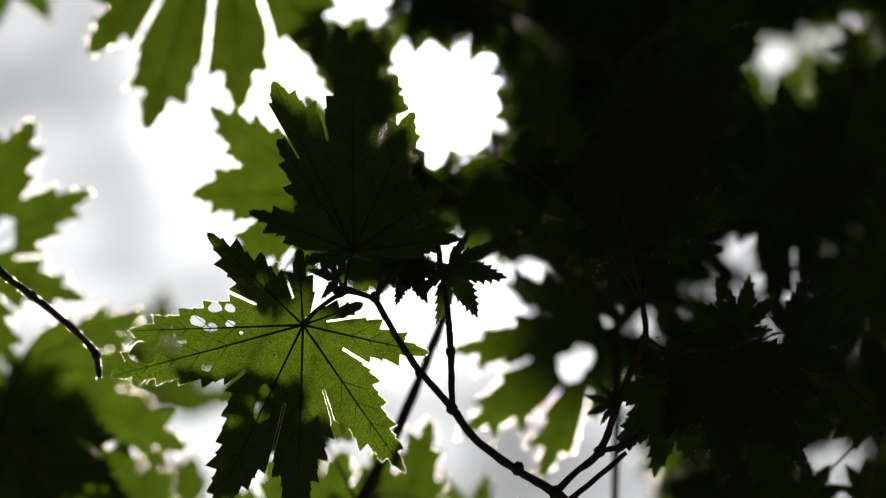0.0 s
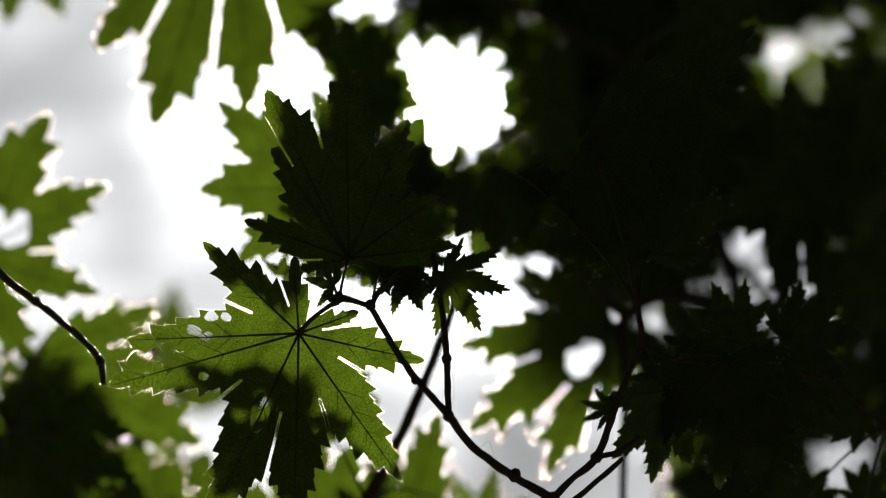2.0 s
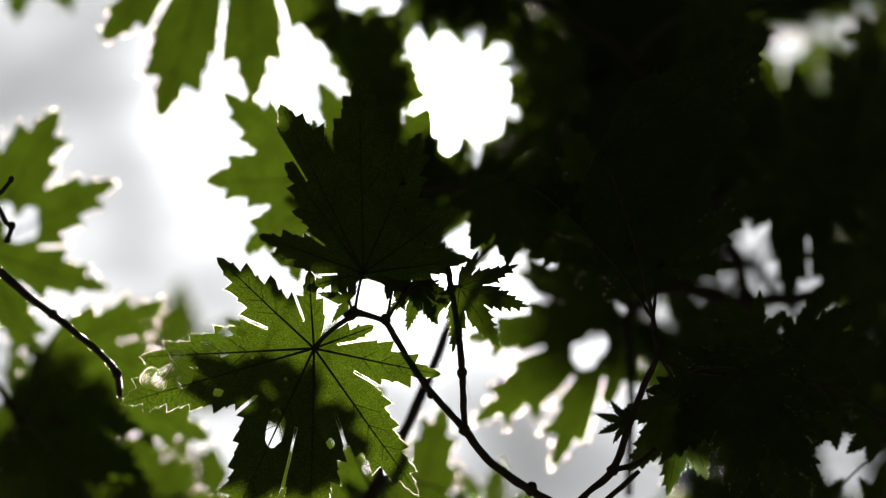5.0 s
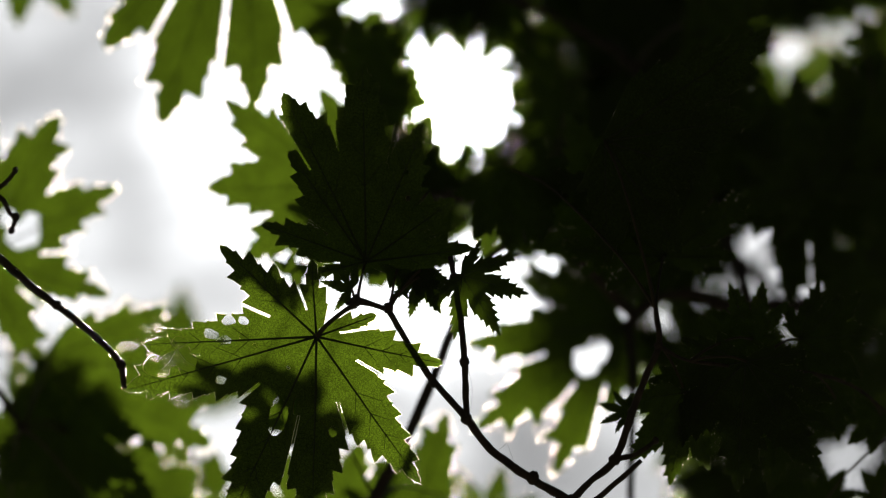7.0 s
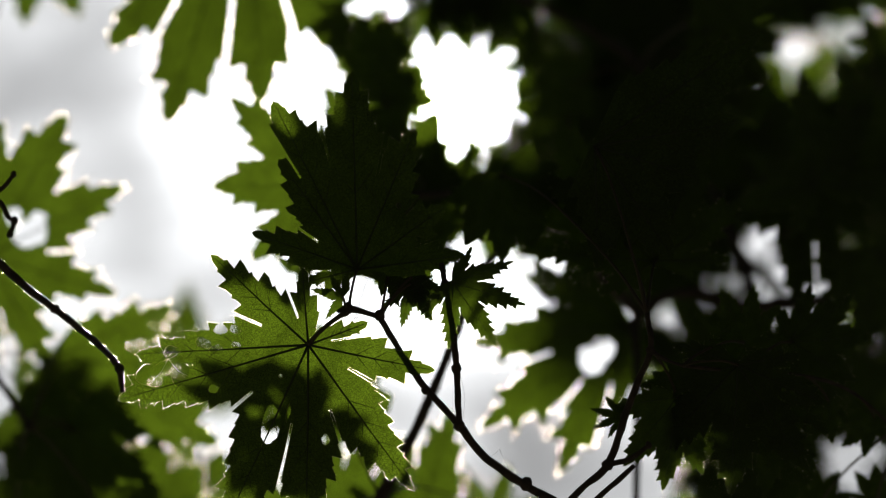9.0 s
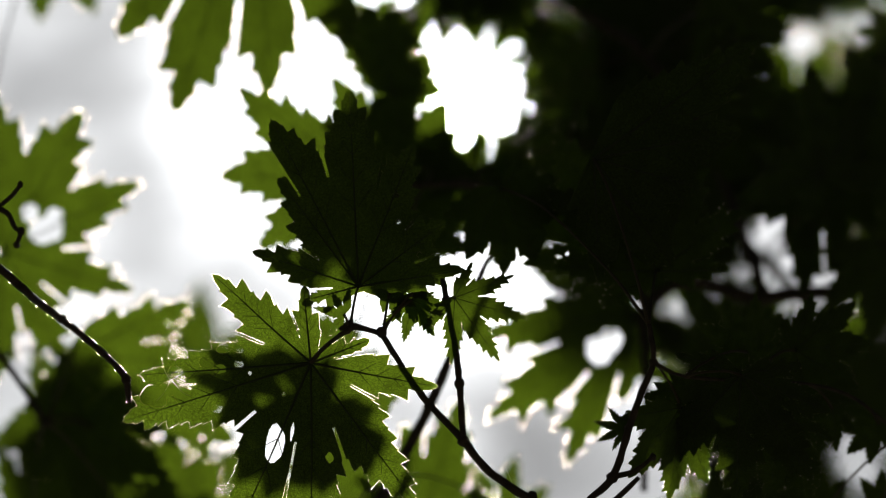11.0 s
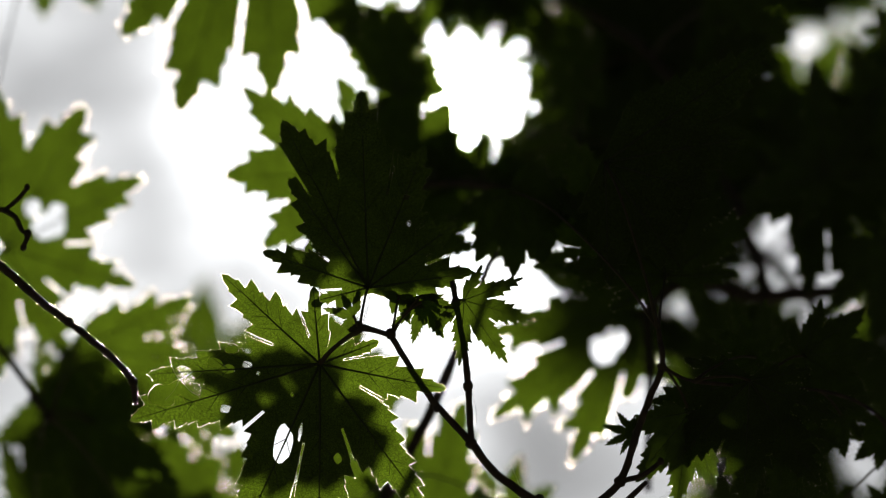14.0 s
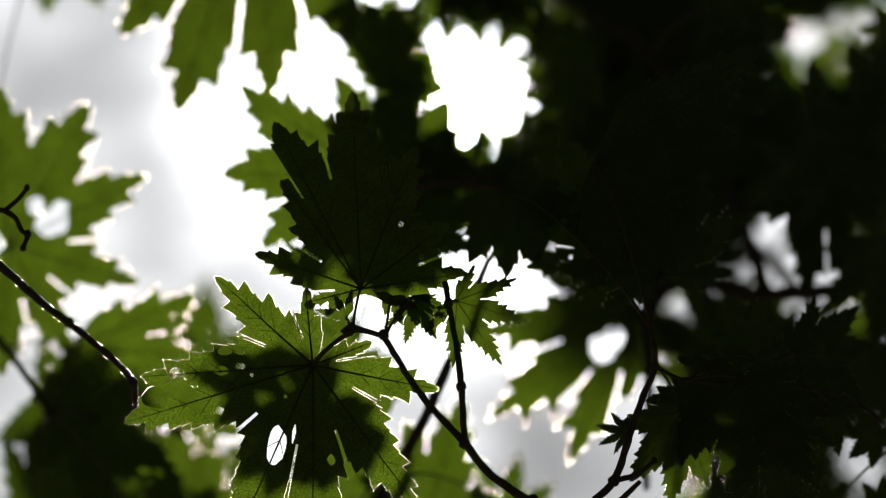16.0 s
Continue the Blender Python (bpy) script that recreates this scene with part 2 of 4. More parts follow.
def leaf_meshes(seed, lobes=PALM, sinus=0.5, teeth=8, holes=(), wide=1.0, cut=1.0, beads=0.27, bead_scale=1.0, droop=0.12, fold=0.16, fine=0.075, rim=0.00035):
    """Blade and veins of one maple leaf of unit length; the middle lobe points along x."""
    rng = random.Random(seed)
    ring = leaf_outline(lobes, sinus, rng, teeth, wide, cut)
    points = [Vector(p) for p in ring]
    faces = [list(range(len(ring)))]
    rings = []
    for hx, hy, rx, ry, turn in holes:
        hole = []
        for k in range(18):
            a = 2 * math.pi * k / 18
            w = 1 + 0.35 * noise.noise(Vector((math.cos(a) * 1.3 + hx * 9, math.sin(a) * 1.3, seed + hy * 9)))
            px, py = rx * w * math.cos(a), ry * w * math.sin(a)
            c, s = math.cos(radians(turn)), math.sin(radians(turn))
            hole.append((hx + px * c - py * s, hy + px * s + py * c))
        rings.append(hole)
        faces.append(list(range(len(points), len(points) + 18)))
        points += [Vector(p) for p in hole]
    n = int(1.05 / fine)
    for i in range(-n, n + 1):
        for j in range(-n, n + 1):
            p = (i * fine + rng.uniform(-0.3, 0.3) * fine, (j + 0.5 * (i % 2)) * fine + rng.uniform(-0.3, 0.3) * fine)
            if inside(p, ring):
                points.append(Vector(p))
    verts, _, tris, *_ = delaunay_2d_cdt(points, [], faces, 1, 1e-5)
    bm = bmesh.new()
    made = [bm.verts.new((p.x, p.y, blade_height(p.x, p.y, lobes, droop, fold, seed))) for p in verts]
    for t in tris:
        mid = [sum(verts[k][c] for k in t) / 3 for c in (0, 1)]
        if not inside(mid, ring) or any(inside(mid, h) for h in rings):
            continue
        try:
            f = bm.faces.new([made[k] for k in t])
            f.smooth = True
        except ValueError:
            pass
    bmesh.ops.delete(bm, geom=[v for v in bm.verts if not v.link_faces], context="VERTS")
    blade = bpy.data.meshes.new("leaf")
    bm.to_mesh(blade)
    bm.free()
    blade.materials.append(LEAF)
    bm = bmesh.new()

    def rib(ax, ay, bx, by, r0, r1, n):
        line = []
        for k in range(n + 1):
            t = k / n
            x, y = ax + (bx - ax) * t, ay + (by - ay) * t
            line.append(Vector((x, y, blade_height(x, y, lobes, droop, fold, seed) + 0.002, r0 + (r1 - r0) * t)))
        tube(bm, line, 5)

    for angle, length, *_ in lobes:
        c, s = math.cos(radians(angle)), math.sin(radians(angle))
        rib(0, 0, c * length * 0.97, s * length * 0.97, 0.0062, 0.0013, 9)
        for k in range(4):
            f = 0.38 + 0.14 * k
            reach = 0.15 * (1 - f) * 1.7 * length
            for sign in (-1, 1):
                a = radians(angle + sign * 38)
                rib(c * length * f, s * length * f, c * length * f + math.cos(a) * reach, s * length * f + math.sin(a) * reach, 0.002, 0.0008, 3)
    # pale hairy margin that catches the light
    edge = bmesh.new()
    for outline, thick in [(ring, rim)] + [(h, 0.002) for h in rings]:
        rows = []
        travelled, apart = 0.0, 0.008 + 0.03 * bead_scale
        for k, (x, y) in enumerate(outline):
            (ax, ay), (bx, by) = outline[k - 1], outline[(k + 1) % len(outline)]
            n = Vector((by - ay, ax - bx)).normalized() * thick * (0.1 + 1.4 * abs(noise.noise(Vector((x * 23, y * 23, seed)))) + 1.5 * max(0.0, noise.noise(Vector((x * 4, y * 4, seed + 7)))))
            if any(inside((x, y), h) for h in rings if h is not outline):
                rows.append(None)
                continue
            z = blade_height(x, y, lobes, droop, fold, seed)
            rows.append((edge.verts.new((x, y, z)), edge.verts.new((x + n.x, y + n.y, z))))
            # flat refracting beads added along the margin as glints, larger on blurred leaves
            travelled += math.hypot(x - ax, y - ay)
            if travelled > apart * rng.uniform(0.5, 1.5) and rng.random() < beads:
                travelled = 0.0
                size = rng.uniform(0.0030, 0.0060) * bead_scale
                out = n.normalized() * size * 0.85
                bead = [edge.verts.new((x + out.x + size * math.cos(a), y + out.y + size * math.sin(a) * 0.8, z + size * 0.25 * math.cos(2 * a))) for a in (0, 1.05, 2.1, 3.14, 4.19, 5.24)]
                edge.faces.new(bead)
        for a, b in zip(rows, rows[1:] + rows[:1]):
            if a and b:
                edge.faces.new((a[0], b[0], b[1], a[1]))
    margin = bpy.data.meshes.new("margin")
    edge.to_mesh(margin)
    edge.free()
    margin.materials.append(FRINGE)
    veins = bpy.data.meshes.new("venation")
    bm.to_mesh(veins)
    bm.free()
    veins.materials.append(VEIN)
    return blade, veins, margin


def speck_holes(seed, count):
    """Small random holes added to let specks of sky through, as rows for leaf_meshes."""
    rng = random.Random(seed)
    rows = []
    for _ in range(count):
        a, far = radians(rng.uniform(-80, 80) + 17), rng.uniform(0.25, 0.62)
        rows.append((far * math.cos(a), far * math.sin(a), rng.uniform(0.008, 0.024), rng.uniform(0.008, 0.02), rng.uniform(0, 180)))
    return rows


KINDS = [leaf_meshes(11 + k, holes=speck_holes(k, 2 + k % 3), sinus=0.44 + 0.025 * k, droop=0.1 + 0.03 * (k % 3), fold=0.12 + 0.02 * k) for k in range(6)]


def bough(name, label, root):
    """A bough as one thing; its root is a place in the camera's view axes, and its parts lie in those axes."""
    ob = tagged(new(name), label, "branch", "maple boughs")
    ob["root"] = root
    ob.matrix_world = VIEW_AXES @ Matrix.Translation(view_point(*root))
    ob.empty_display_size = 0.02
    return ob


def local(ob, u, v, d):
    return view_point(u, v, d) - view_point(*ob["root"])


def rim_glints(stem, rows, count):
    """Small flat discs added along a twig's bark to make its edges glint."""
    rng = random.Random(count)
    line = smooth_path(rows)
    bm = bmesh.new()
    for _ in range(count):
        i = rng.randrange(1, len(line))
        p, way = line[i], (line[i] - line[i - 1]).to_3d().normalized()
        out = Vector((-way.y, way.x, 0)) * rng.choice((1, 1, 1, -1)) + Vector((0, 0, rng.uniform(0, 0.5)))
        at = line[i - 1].lerp(p, rng.random()).to_3d() + out.normalized() * p[3] * 1.08
        r = rng.uniform(0.00006, 0.00016)
        bm.faces.new([bm.verts.new(at + Vector((r * math.cos(a), r * math.sin(a), 0.0001))) for a in (0, 1.05, 2.1, 3.14, 4.19, 5.24)])
    return tagged(part("bark_glints", bm, FRINGE, stem), "tiny glinting discs along the bark", kind="stuff")


def twig(ob, rows, label="", knobs=(), glints=0):
    """A woody stem through rows of u, v, depth, thickness."""
    bm = bmesh.new()
    tube(bm, smooth_path([(*local(ob, u, v, d), w / 2) for u, v, d, w in rows]), 9, 0.35)
    stem = part("twig", bm, BARK, ob, label)
    if glints:
        rim_glints(stem, [Vector((*local(ob, u, v, d), w / 2)) for u, v, d, w in rows], glints)
    for u, v, d, w in knobs:
        bud = bmesh.new()
        knob(bud, local(ob, u, v, d), w / 2, 1.1)
        part("bud", bud, BARK, stem)
    return stem


def leaf(ob, base, turn, size, tilt=(0, 0), kind=0, stalk=None, label="", own=None, thick=0.0011):
    """A leaf whose blade starts at base; turn is the way of its middle lobe round the view, tilt its lean."""
    blade, veins, margin = own or KINDS[kind % len(KINDS)]
    at = local(ob, *base)
    m = Matrix.Translation(at) @ pose(0, 0, 0, tilt[0], tilt[1], 0) @ pose(0, 0, 0, 0, 0, turn)
    b = part("leaf", blade, LEAF, ob, label)
    b.matrix_basis = m @ Matrix.Scale(size, 4)
    part("venation", veins, VEIN, b)
    part("margin", margin, FRINGE, b, "pale fringe of fine hairs")
    if stalk:
        end = local(ob, *stalk)
        mid = (at + end) / 2 + Vector((0, 0.12, 0.1)) * (end - at).length
        bm = bmesh.new()
        back = b.matrix_basis.inverted()
        line = [back @ p for p in (at, at.lerp(mid, 0.6), mid.lerp(end, 0.5), end)]
        tube(bm, smooth_path([(*p, thick / 2 / size * k) for p, k in zip(line, (1, 0.85, 0.9, 1.3))], 4), 7)
        part("stalk", bm, STALK, b)
    return b


# ---- the boughs ----
main_bough = bough("maple_branch", "dark maple twig forking under backlit green leaves", (0.0457, -0.0905, 0.9))
twig(main_bough, [(0.2960, -0.3012, 1, 0.00900), (0.1498, -0.1901, 0.93, 0.00627), (0.0704, -0.1158, 0.905, 0.00407), (0.0559, -0.0990, 0.9, 0.00364), (0.0457, -0.0905, 0.9, 0.00344), (0.0322, -0.0826, 0.9, 0.00304), (0.0174, -0.0721, 0.9, 0.00304), (0.0085, -0.0607, 0.9, 0.00283), (-0.0038, -0.0468, 0.9, 0.00243), (-0.0125, -0.0338, 0.9, 0.00223), (-0.0198, -0.0217, 0.9, 0.00223)],
     knobs=[(0.0322, -0.0822, 0.9, 0.00486), (0.0085, -0.0609, 0.9, 0.00405), (-0.0034, -0.0480, 0.9, 0.00344), (-0.0198, -0.0213, 0.9, 0.00364), (0.0457, -0.0905, 0.9, 0.00486)])
twig(main_bough, [(-0.0198, -0.0217, 0.9, 0.00202), (-0.0243, -0.0200, 0.9, 0.00202), (-0.0312, -0.0186, 0.9, 0.00283), (-0.0348, -0.0196, 0.9, 0.00162)], knobs=[(-0.0312, -0.0184, 0.9, 0.00405)])
twig(main_bough, [(0.0085, -0.0607, 0.9, 0.00263), (0.0081, -0.0504, 0.9, 0.00243), (0.0077, -0.0403, 0.9, 0.00243), (0.0063, -0.0251, 0.9, 0.00223), (0.0039, -0.0099, 0.902, 0.00203), (0.0026, -0.0028, 0.905, 0.00183)], knobs=[(0.0077, -0.0403, 0.9, 0.00385), (0.0038, -0.0103, 0.9, 0.00344)])
twig(main_bough, [(0.0457, -0.0905, 0.9, 0.00304), (0.0528, -0.0832, 0.9, 0.00263), (0.0615, -0.0755, 0.9, 0.00283), (0.0668, -0.0615, 0.9, 0.00263), (0.0725, -0.0459, 0.9, 0.00243), (0.0773, -0.0346, 0.9, 0.00223), (0.0763, -0.0211, 0.902, 0.00183)], knobs=[(0.0615, -0.0755, 0.9, 0.00405), (0.0773, -0.0346, 0.9, 0.00344)])
twig(main_bough, [(0.0615, -0.0755, 0.9, 0.00202), (0.0696, -0.0733, 0.9, 0.00182), (0.0761, -0.0686, 0.9, 0.00162)], knobs=[(0.0761, -0.0686, 0.9, 0.00263)])
twig(main_bough, [(0.0498, -0.0939, 0.9, 0.00223), (0.0589, -0.0864, 0.9, 0.00202), (0.0664, -0.0800, 0.9, 0.00202), (0.0710, -0.0757, 0.9, 0.00162)])
twig(main_bough, [(0.0773, -0.0346, 0.9, 0.00162), (0.0834, -0.0383, 0.9, 0.00121), (0.0887, -0.0403, 0.9, 0.00101)])
main_leaf = leaf(main_bough, (-0.0453, -0.0314, 0.900), 0, 0.0799, (4, -5), own=leaf_meshes(3, lobes=((-177, 0.80, 0.54), (-164, 0.93, 0.34), (-116, 1.00, 0.37), (-92, 0.91, 0.31), (-55, 0.81, 0.21), (-12, 0.58, 0.11), (20, 0.29, 0.11), (93, 0.35, 0.13), (137, 0.60, 0.23)), holes=((-0.40, 0.07, 0.035, 0.023, 10), (-0.33, 0.07, 0.028, 0.020, 0), (-0.48, 0.01, 0.035, 0.023, 160), (-0.42, -0.02, 0.033, 0.020, 0), (-0.33, 0.00, 0.023, 0.015, 0), (-0.44, -0.20, 0.025, 0.020, 0), (-0.18, -0.37, 0.046, 0.086, -12), (-0.10, -0.31, 0.008, 0.041, -10), (0.07, -0.43, 0.020, 0.023, 0), (-0.73, -0.14, 0.061, 0.051, 0), (-0.65, -0.10, 0.071, 0.035, 30), (-0.60, -0.13, 0.046, 0.051, 0), (-0.63, -0.03, 0.035, 0.025, 20), (-0.28, -0.04, 0.008, 0.008, 0), (-0.13, -0.14, 0.008, 0.008, 0),), teeth=9, wide=0.95, cut=0.75, beads=0.5, bead_scale=0.36, rim=0.0013, droop=0.05, fold=0.1, fine=0.05), stalk=(-0.0312, -0.0200, 0.900), label="green maple leaf with eaten holes, backlit", thick=0.0019)
BACK_LEAF = leaf_meshes(61, lobes=((-95, 0.8), (-52, 0.95), (-17, 1.0), (16, 0.95), (52, 0.72), (95, 0.5)), sinus=0.6, teeth=8, beads=0.4, bead_scale=1.2, droop=0.05, fold=0.1)
SMALL_LEAF = leaf_meshes(91, lobes=((-100, 0.55), (-58, 0.85), (-20, 1.0), (18, 0.96), (55, 0.8), (98, 0.5)), sinus=0.4, teeth=9, wide=0.8, cut=0.9, beads=0.3, bead_scale=0.7, droop=0.08, fold=0.14)
DARK_LEAF = leaf_meshes(51, lobes=((-105, 0.5), (-72, 0.75), (-38, 0.92), (0, 1.0), (36, 0.94), (70, 0.7), (105, 0.45)), sinus=0.55, teeth=8, holes=speck_holes(77, 4), droop=0.06, fold=0.1)
leaf(main_bough, (-0.0280, -0.0047, 0.915), 0, 0.0725, (2, 3), own=leaf_meshes(51, lobes=((-167, 0.28, 0.20), (7, 0.54, 0.31), (35, 0.55, 0.37), (67, 0.77, 0.48), (91, 1.00, 0.57), (116, 0.95, 0.54), (125, 0.68, 0.24), (160, 0.56)), holes=((0.31, 0.15, 0.011, 0.014, 0), (0.20, 0.45, 0.017, 0.014, 0), (0.21, 0.32, 0.011, 0.014, 0),), teeth=9, wide=0.95, cut=0.9, beads=0.12, bead_scale=0.4, droop=0.05, fold=0.08, fine=0.06), stalk=(-0.0308, -0.0190, 0.900), label="dark shaded maple leaf on the fork")
leaf(main_bough, (-0.0165, -0.0075, 0.905), 0, 0.0118, (8, 4), own=leaf_meshes(53, lobes=((-111, 0.63, 0.31), (-71, 1.00), (-24, 0.92), (166, 0.55, 0.34)), teeth=6, cut=0.7, beads=0.15, bead_scale=0.5), stalk=(-0.0190, -0.0211, 0.900))
leaf(main_bough, (-0.0079, -0.0075, 0.900), 0, 0.0183, (10, 6), own=leaf_meshes(54, lobes=((-144, 0.41, 0.33), (-87, 0.63, 0.44), (-65, 1.00), (-22, 0.66)), teeth=8, cut=0.8, beads=0.3, bead_scale=0.5), stalk=(-0.0190, -0.0211, 0.900))
leaf(main_bough, (-0.0326, -0.0143, 0.895), 0, 0.0116, (6, 10), own=leaf_meshes(55, lobes=((-127, 0.87), (77, 0.89, 0.28), (118, 0.82, 0.31), (166, 1.00, 0.24)), teeth=7, cut=0.8, beads=0.4, bead_scale=0.5), stalk=(-0.0312, -0.0200, 0.900))
small_leaf = leaf(main_bough, (0.0068, -0.0095, 0.895), -36, 0.0287, (6,4), own=SMALL_LEAF, stalk=(0.0038, -0.0103, 0.9), label="small green leaf hanging from a fork")
tip_leaf = leaf(main_bough, (-0.0085, -0.0099, 0.9), -80, 0.0172, (20,5), own=SMALL_LEAF, stalk=(-0.0198, -0.0213, 0.9))
leaf(main_bough, (0.0264, 0.0308, 0.970), 0, 0.0338, (2, 3), own=leaf_meshes(57, lobes=((-157, 0.74, 0.55), (-118, 0.93, 0.65), (-90, 1.00, 0.71), (-67, 0.93, 0.71), (-25, 0.75, 0.58), (47, 0.53)), teeth=8, cut=0.9, beads=0.2, bead_scale=0.7), stalk=(0.0761, -0.0211, 0.902))
leaf(main_bough, (0.0598, 0.0399, 0.930), 0, 0.0765, (2, 3), own=leaf_meshes(56, lobes=((-89, 0.60, 0.41), (-55, 0.67, 0.41), (-17, 0.55, 0.52), (9, 0.74, 0.52), (34, 1.00)), teeth=10, cut=0.8, beads=0.1, bead_scale=0.5, droop=0.05, fold=0.08), stalk=(0.0761, -0.0211, 0.902), label="dark shaded maple leaf with finely toothed edge")
leaf(main_bough, (0.0885, -0.0526, 0.92), -80, 0.0350, (5,30), own=BACK_LEAF, stalk=(0.0773, -0.0346, 0.9))
leaf(main_bough, (0.1097, -0.0407, 0.91), -95, 0.0501, (10,-12), own=DARK_LEAF, stalk=(0.0887, -0.0403, 0.9))
leaf(main_bough, (0.1142, -0.0333, 0.93), 115, 0.0230, (15,12), 4, (0.0887, -0.0403, 0.9))
leaf(main_bough, (0.0844, -0.0030, 0.96), 105, 0.0572, (-6,6), own=DARK_LEAF, stalk=(0.0763, -0.0211, 0.902))
leaf(main_bough, (0.0719, 0.0046, 0.98), 115, 0.0551, (-6,6), own=DARK_LEAF, stalk=(0.0763, -0.0211, 0.902))
leaf(main_bough, (0.0668, -0.0584, 0.905), 186, 0.0118, (8,10), own=SMALL_LEAF, stalk=(0.0690, -0.0555, 0.9))

twig(main_bough, [(0.0887, -0.0403, 0.9, 0.00121), (0.1130, -0.0437, 0.92, 0.00145), (0.1387, -0.0467, 0.94, 0.00148), (0.1573, -0.0532, 0.95, 0.00128), (0.1743, -0.0682, 0.95, 0.00107)])
leaf(main_bough, (0.1483, -0.0564, 0.95), 262, 0.0182, (6,8), own=BACK_LEAF, stalk=(0.1387, -0.0467, 0.94))
leaf(main_bough, (0.1675, -0.0635, 0.96), 240, 0.0173, (6,-8), own=BACK_LEAF, stalk=(0.1573, -0.0532, 0.95))
leaf(main_bough, (0.1257, -0.0573, 0.93), 264, 0.0345, (6,8), own=DARK_LEAF, stalk=(0.1130, -0.0437, 0.92))
leaf(main_bough, (0.1348, -0.0340, 0.95), 20, 0.0320, (6,8), own=BACK_LEAF, stalk=(0.1130, -0.0437, 0.92))

leaf(main_bough, (0.1509, -0.1021, 1), 72, 0.0180, (-6,8), own=BACK_LEAF, stalk=(0.1743, -0.0682, 0.95))
leaf(main_bough, (0.1745, -0.1010, 1), 105, 0.0169, (-6,8), own=BACK_LEAF, stalk=(0.1743, -0.0682, 0.95))

left_twig = bough("maple_branch", "bare dark maple twig with small buds", (-0.1651, 0.0080, 0.87))
twig(left_twig, [(-0.3171, -0.0212, 0.95, 0.00556), (-0.1847, 0.0119, 0.87, 0.00352), (-0.1651, 0.0057, 0.87, 0.00313), (-0.1534, -0.0033, 0.87, 0.00294), (-0.1417, -0.0137, 0.87, 0.00274), (-0.1299, -0.0225, 0.87, 0.00254), (-0.1162, -0.0342, 0.87, 0.00235), (-0.1115, -0.0405, 0.87, 0.00235), (-0.1104, -0.0483, 0.87, 0.00176)], knobs=[(-0.1115, -0.0399, 0.87, 0.00352), (-0.1338, -0.0194, 0.87, 0.00333)], glints=110)
twig(left_twig, [(-0.1651, 0.0057, 0.87, 0.00215), (-0.1593, 0.0188, 0.87, 0.00196), (-0.1528, 0.0174, 0.87, 0.00196), (-0.1499, 0.0123, 0.87, 0.00176), (-0.1479, 0.0108, 0.87, 0.00176), (-0.1495, 0.0065, 0.87, 0.00157)], knobs=[(-0.1479, 0.0112, 0.87, 0.00294), (-0.1495, 0.0065, 0.87, 0.00254)])
twig(left_twig, [(-0.1554, 0.0198, 0.87, 0.00157), (-0.1511, 0.0233, 0.87, 0.00157), (-0.1481, 0.0272, 0.87, 0.00137)], knobs=[(-0.1481, 0.0272, 0.87, 0.00235)])

left_bough = bough("maple_branch", "maple branch with bright green sunlit leaves", (-0.2297, -0.0302, 1.13))
twig(left_bough, [(-0.4113, -0.0305, 1.14, 0.00718), (-0.3141, -0.0154, 1.16, 0.00626), (-0.2501, -0.0302, 1.13, 0.00508), (-0.2297, -0.0353, 1.13, 0.00457), (-0.2039, -0.0492, 1.1, 0.00346), (-0.1757, -0.0753, 1.05, 0.00260)])
leaf(left_bough, (-0.2081, -0.0036, 1.130), 0, 0.0730, (2, 3), own=leaf_meshes(21, lobes=((-94, 0.82, 0.35), (-61, 0.80, 0.31), (-17, 0.83, 0.37), (27, 0.95, 0.57), (61, 1.00, 0.63), (95, 1.00)), holes=((0.26, 0.14, 0.104, 0.090, 20), (0.16, 0.24, 0.049, 0.056, 0), (0.31, 0.22, 0.049, 0.056, 0),), teeth=6, cut=1.5, beads=0.9, bead_scale=1.4, droop=0.04, fold=0.08), stalk=(-0.2297, -0.0302, 1.130), label="bright green maple leaf edged with glinting beads")
leaf(left_bough, (-0.1818, -0.0510, 1.140), 0, 0.0863, (2, 3), own=leaf_meshes(22, lobes=((-106, 0.49, 0.39), (-49, 0.75, 0.50), (-27, 1.00, 0.55), (-3, 0.67, 0.42), (24, 0.71)), holes=((0.30, -0.30, 0.042, 0.024, 0), (-0.09, 0.21, 0.065, 0.027, 0),), teeth=6, cut=1.5, beads=0.9, bead_scale=1.4, droop=0.04, fold=0.08), stalk=(-0.2039, -0.0492, 1.1))
leaf(left_bough, (-0.1667, -0.0789, 1.100), 0, 0.0491, (2, 3), own=leaf_meshes(23, lobes=((-138, 0.75, 0.45), (-93, 0.86, 0.55), (-37, 1.00, 0.50), (-4, 0.71, 0.40), (45, 0.50, 0.35), (115, 0.59), (159, 0.57, 0.30)), teeth=7, cut=1.1, beads=0.15, bead_scale=1.5), stalk=(-0.1757, -0.0753, 1.05))
leaf(left_bough, (-0.2008, -0.0780, 1.200), 0, 0.0439, (2, 3), own=leaf_meshes(24, lobes=((-145, 0.75, 0.49), (-47, 1.00, 0.49), (-4, 0.98, 0.43), (45, 0.78, 0.43), (100, 0.72)), teeth=7, cut=1.1, beads=0.1, bead_scale=1.5), stalk=(-0.2039, -0.0492, 1.1))
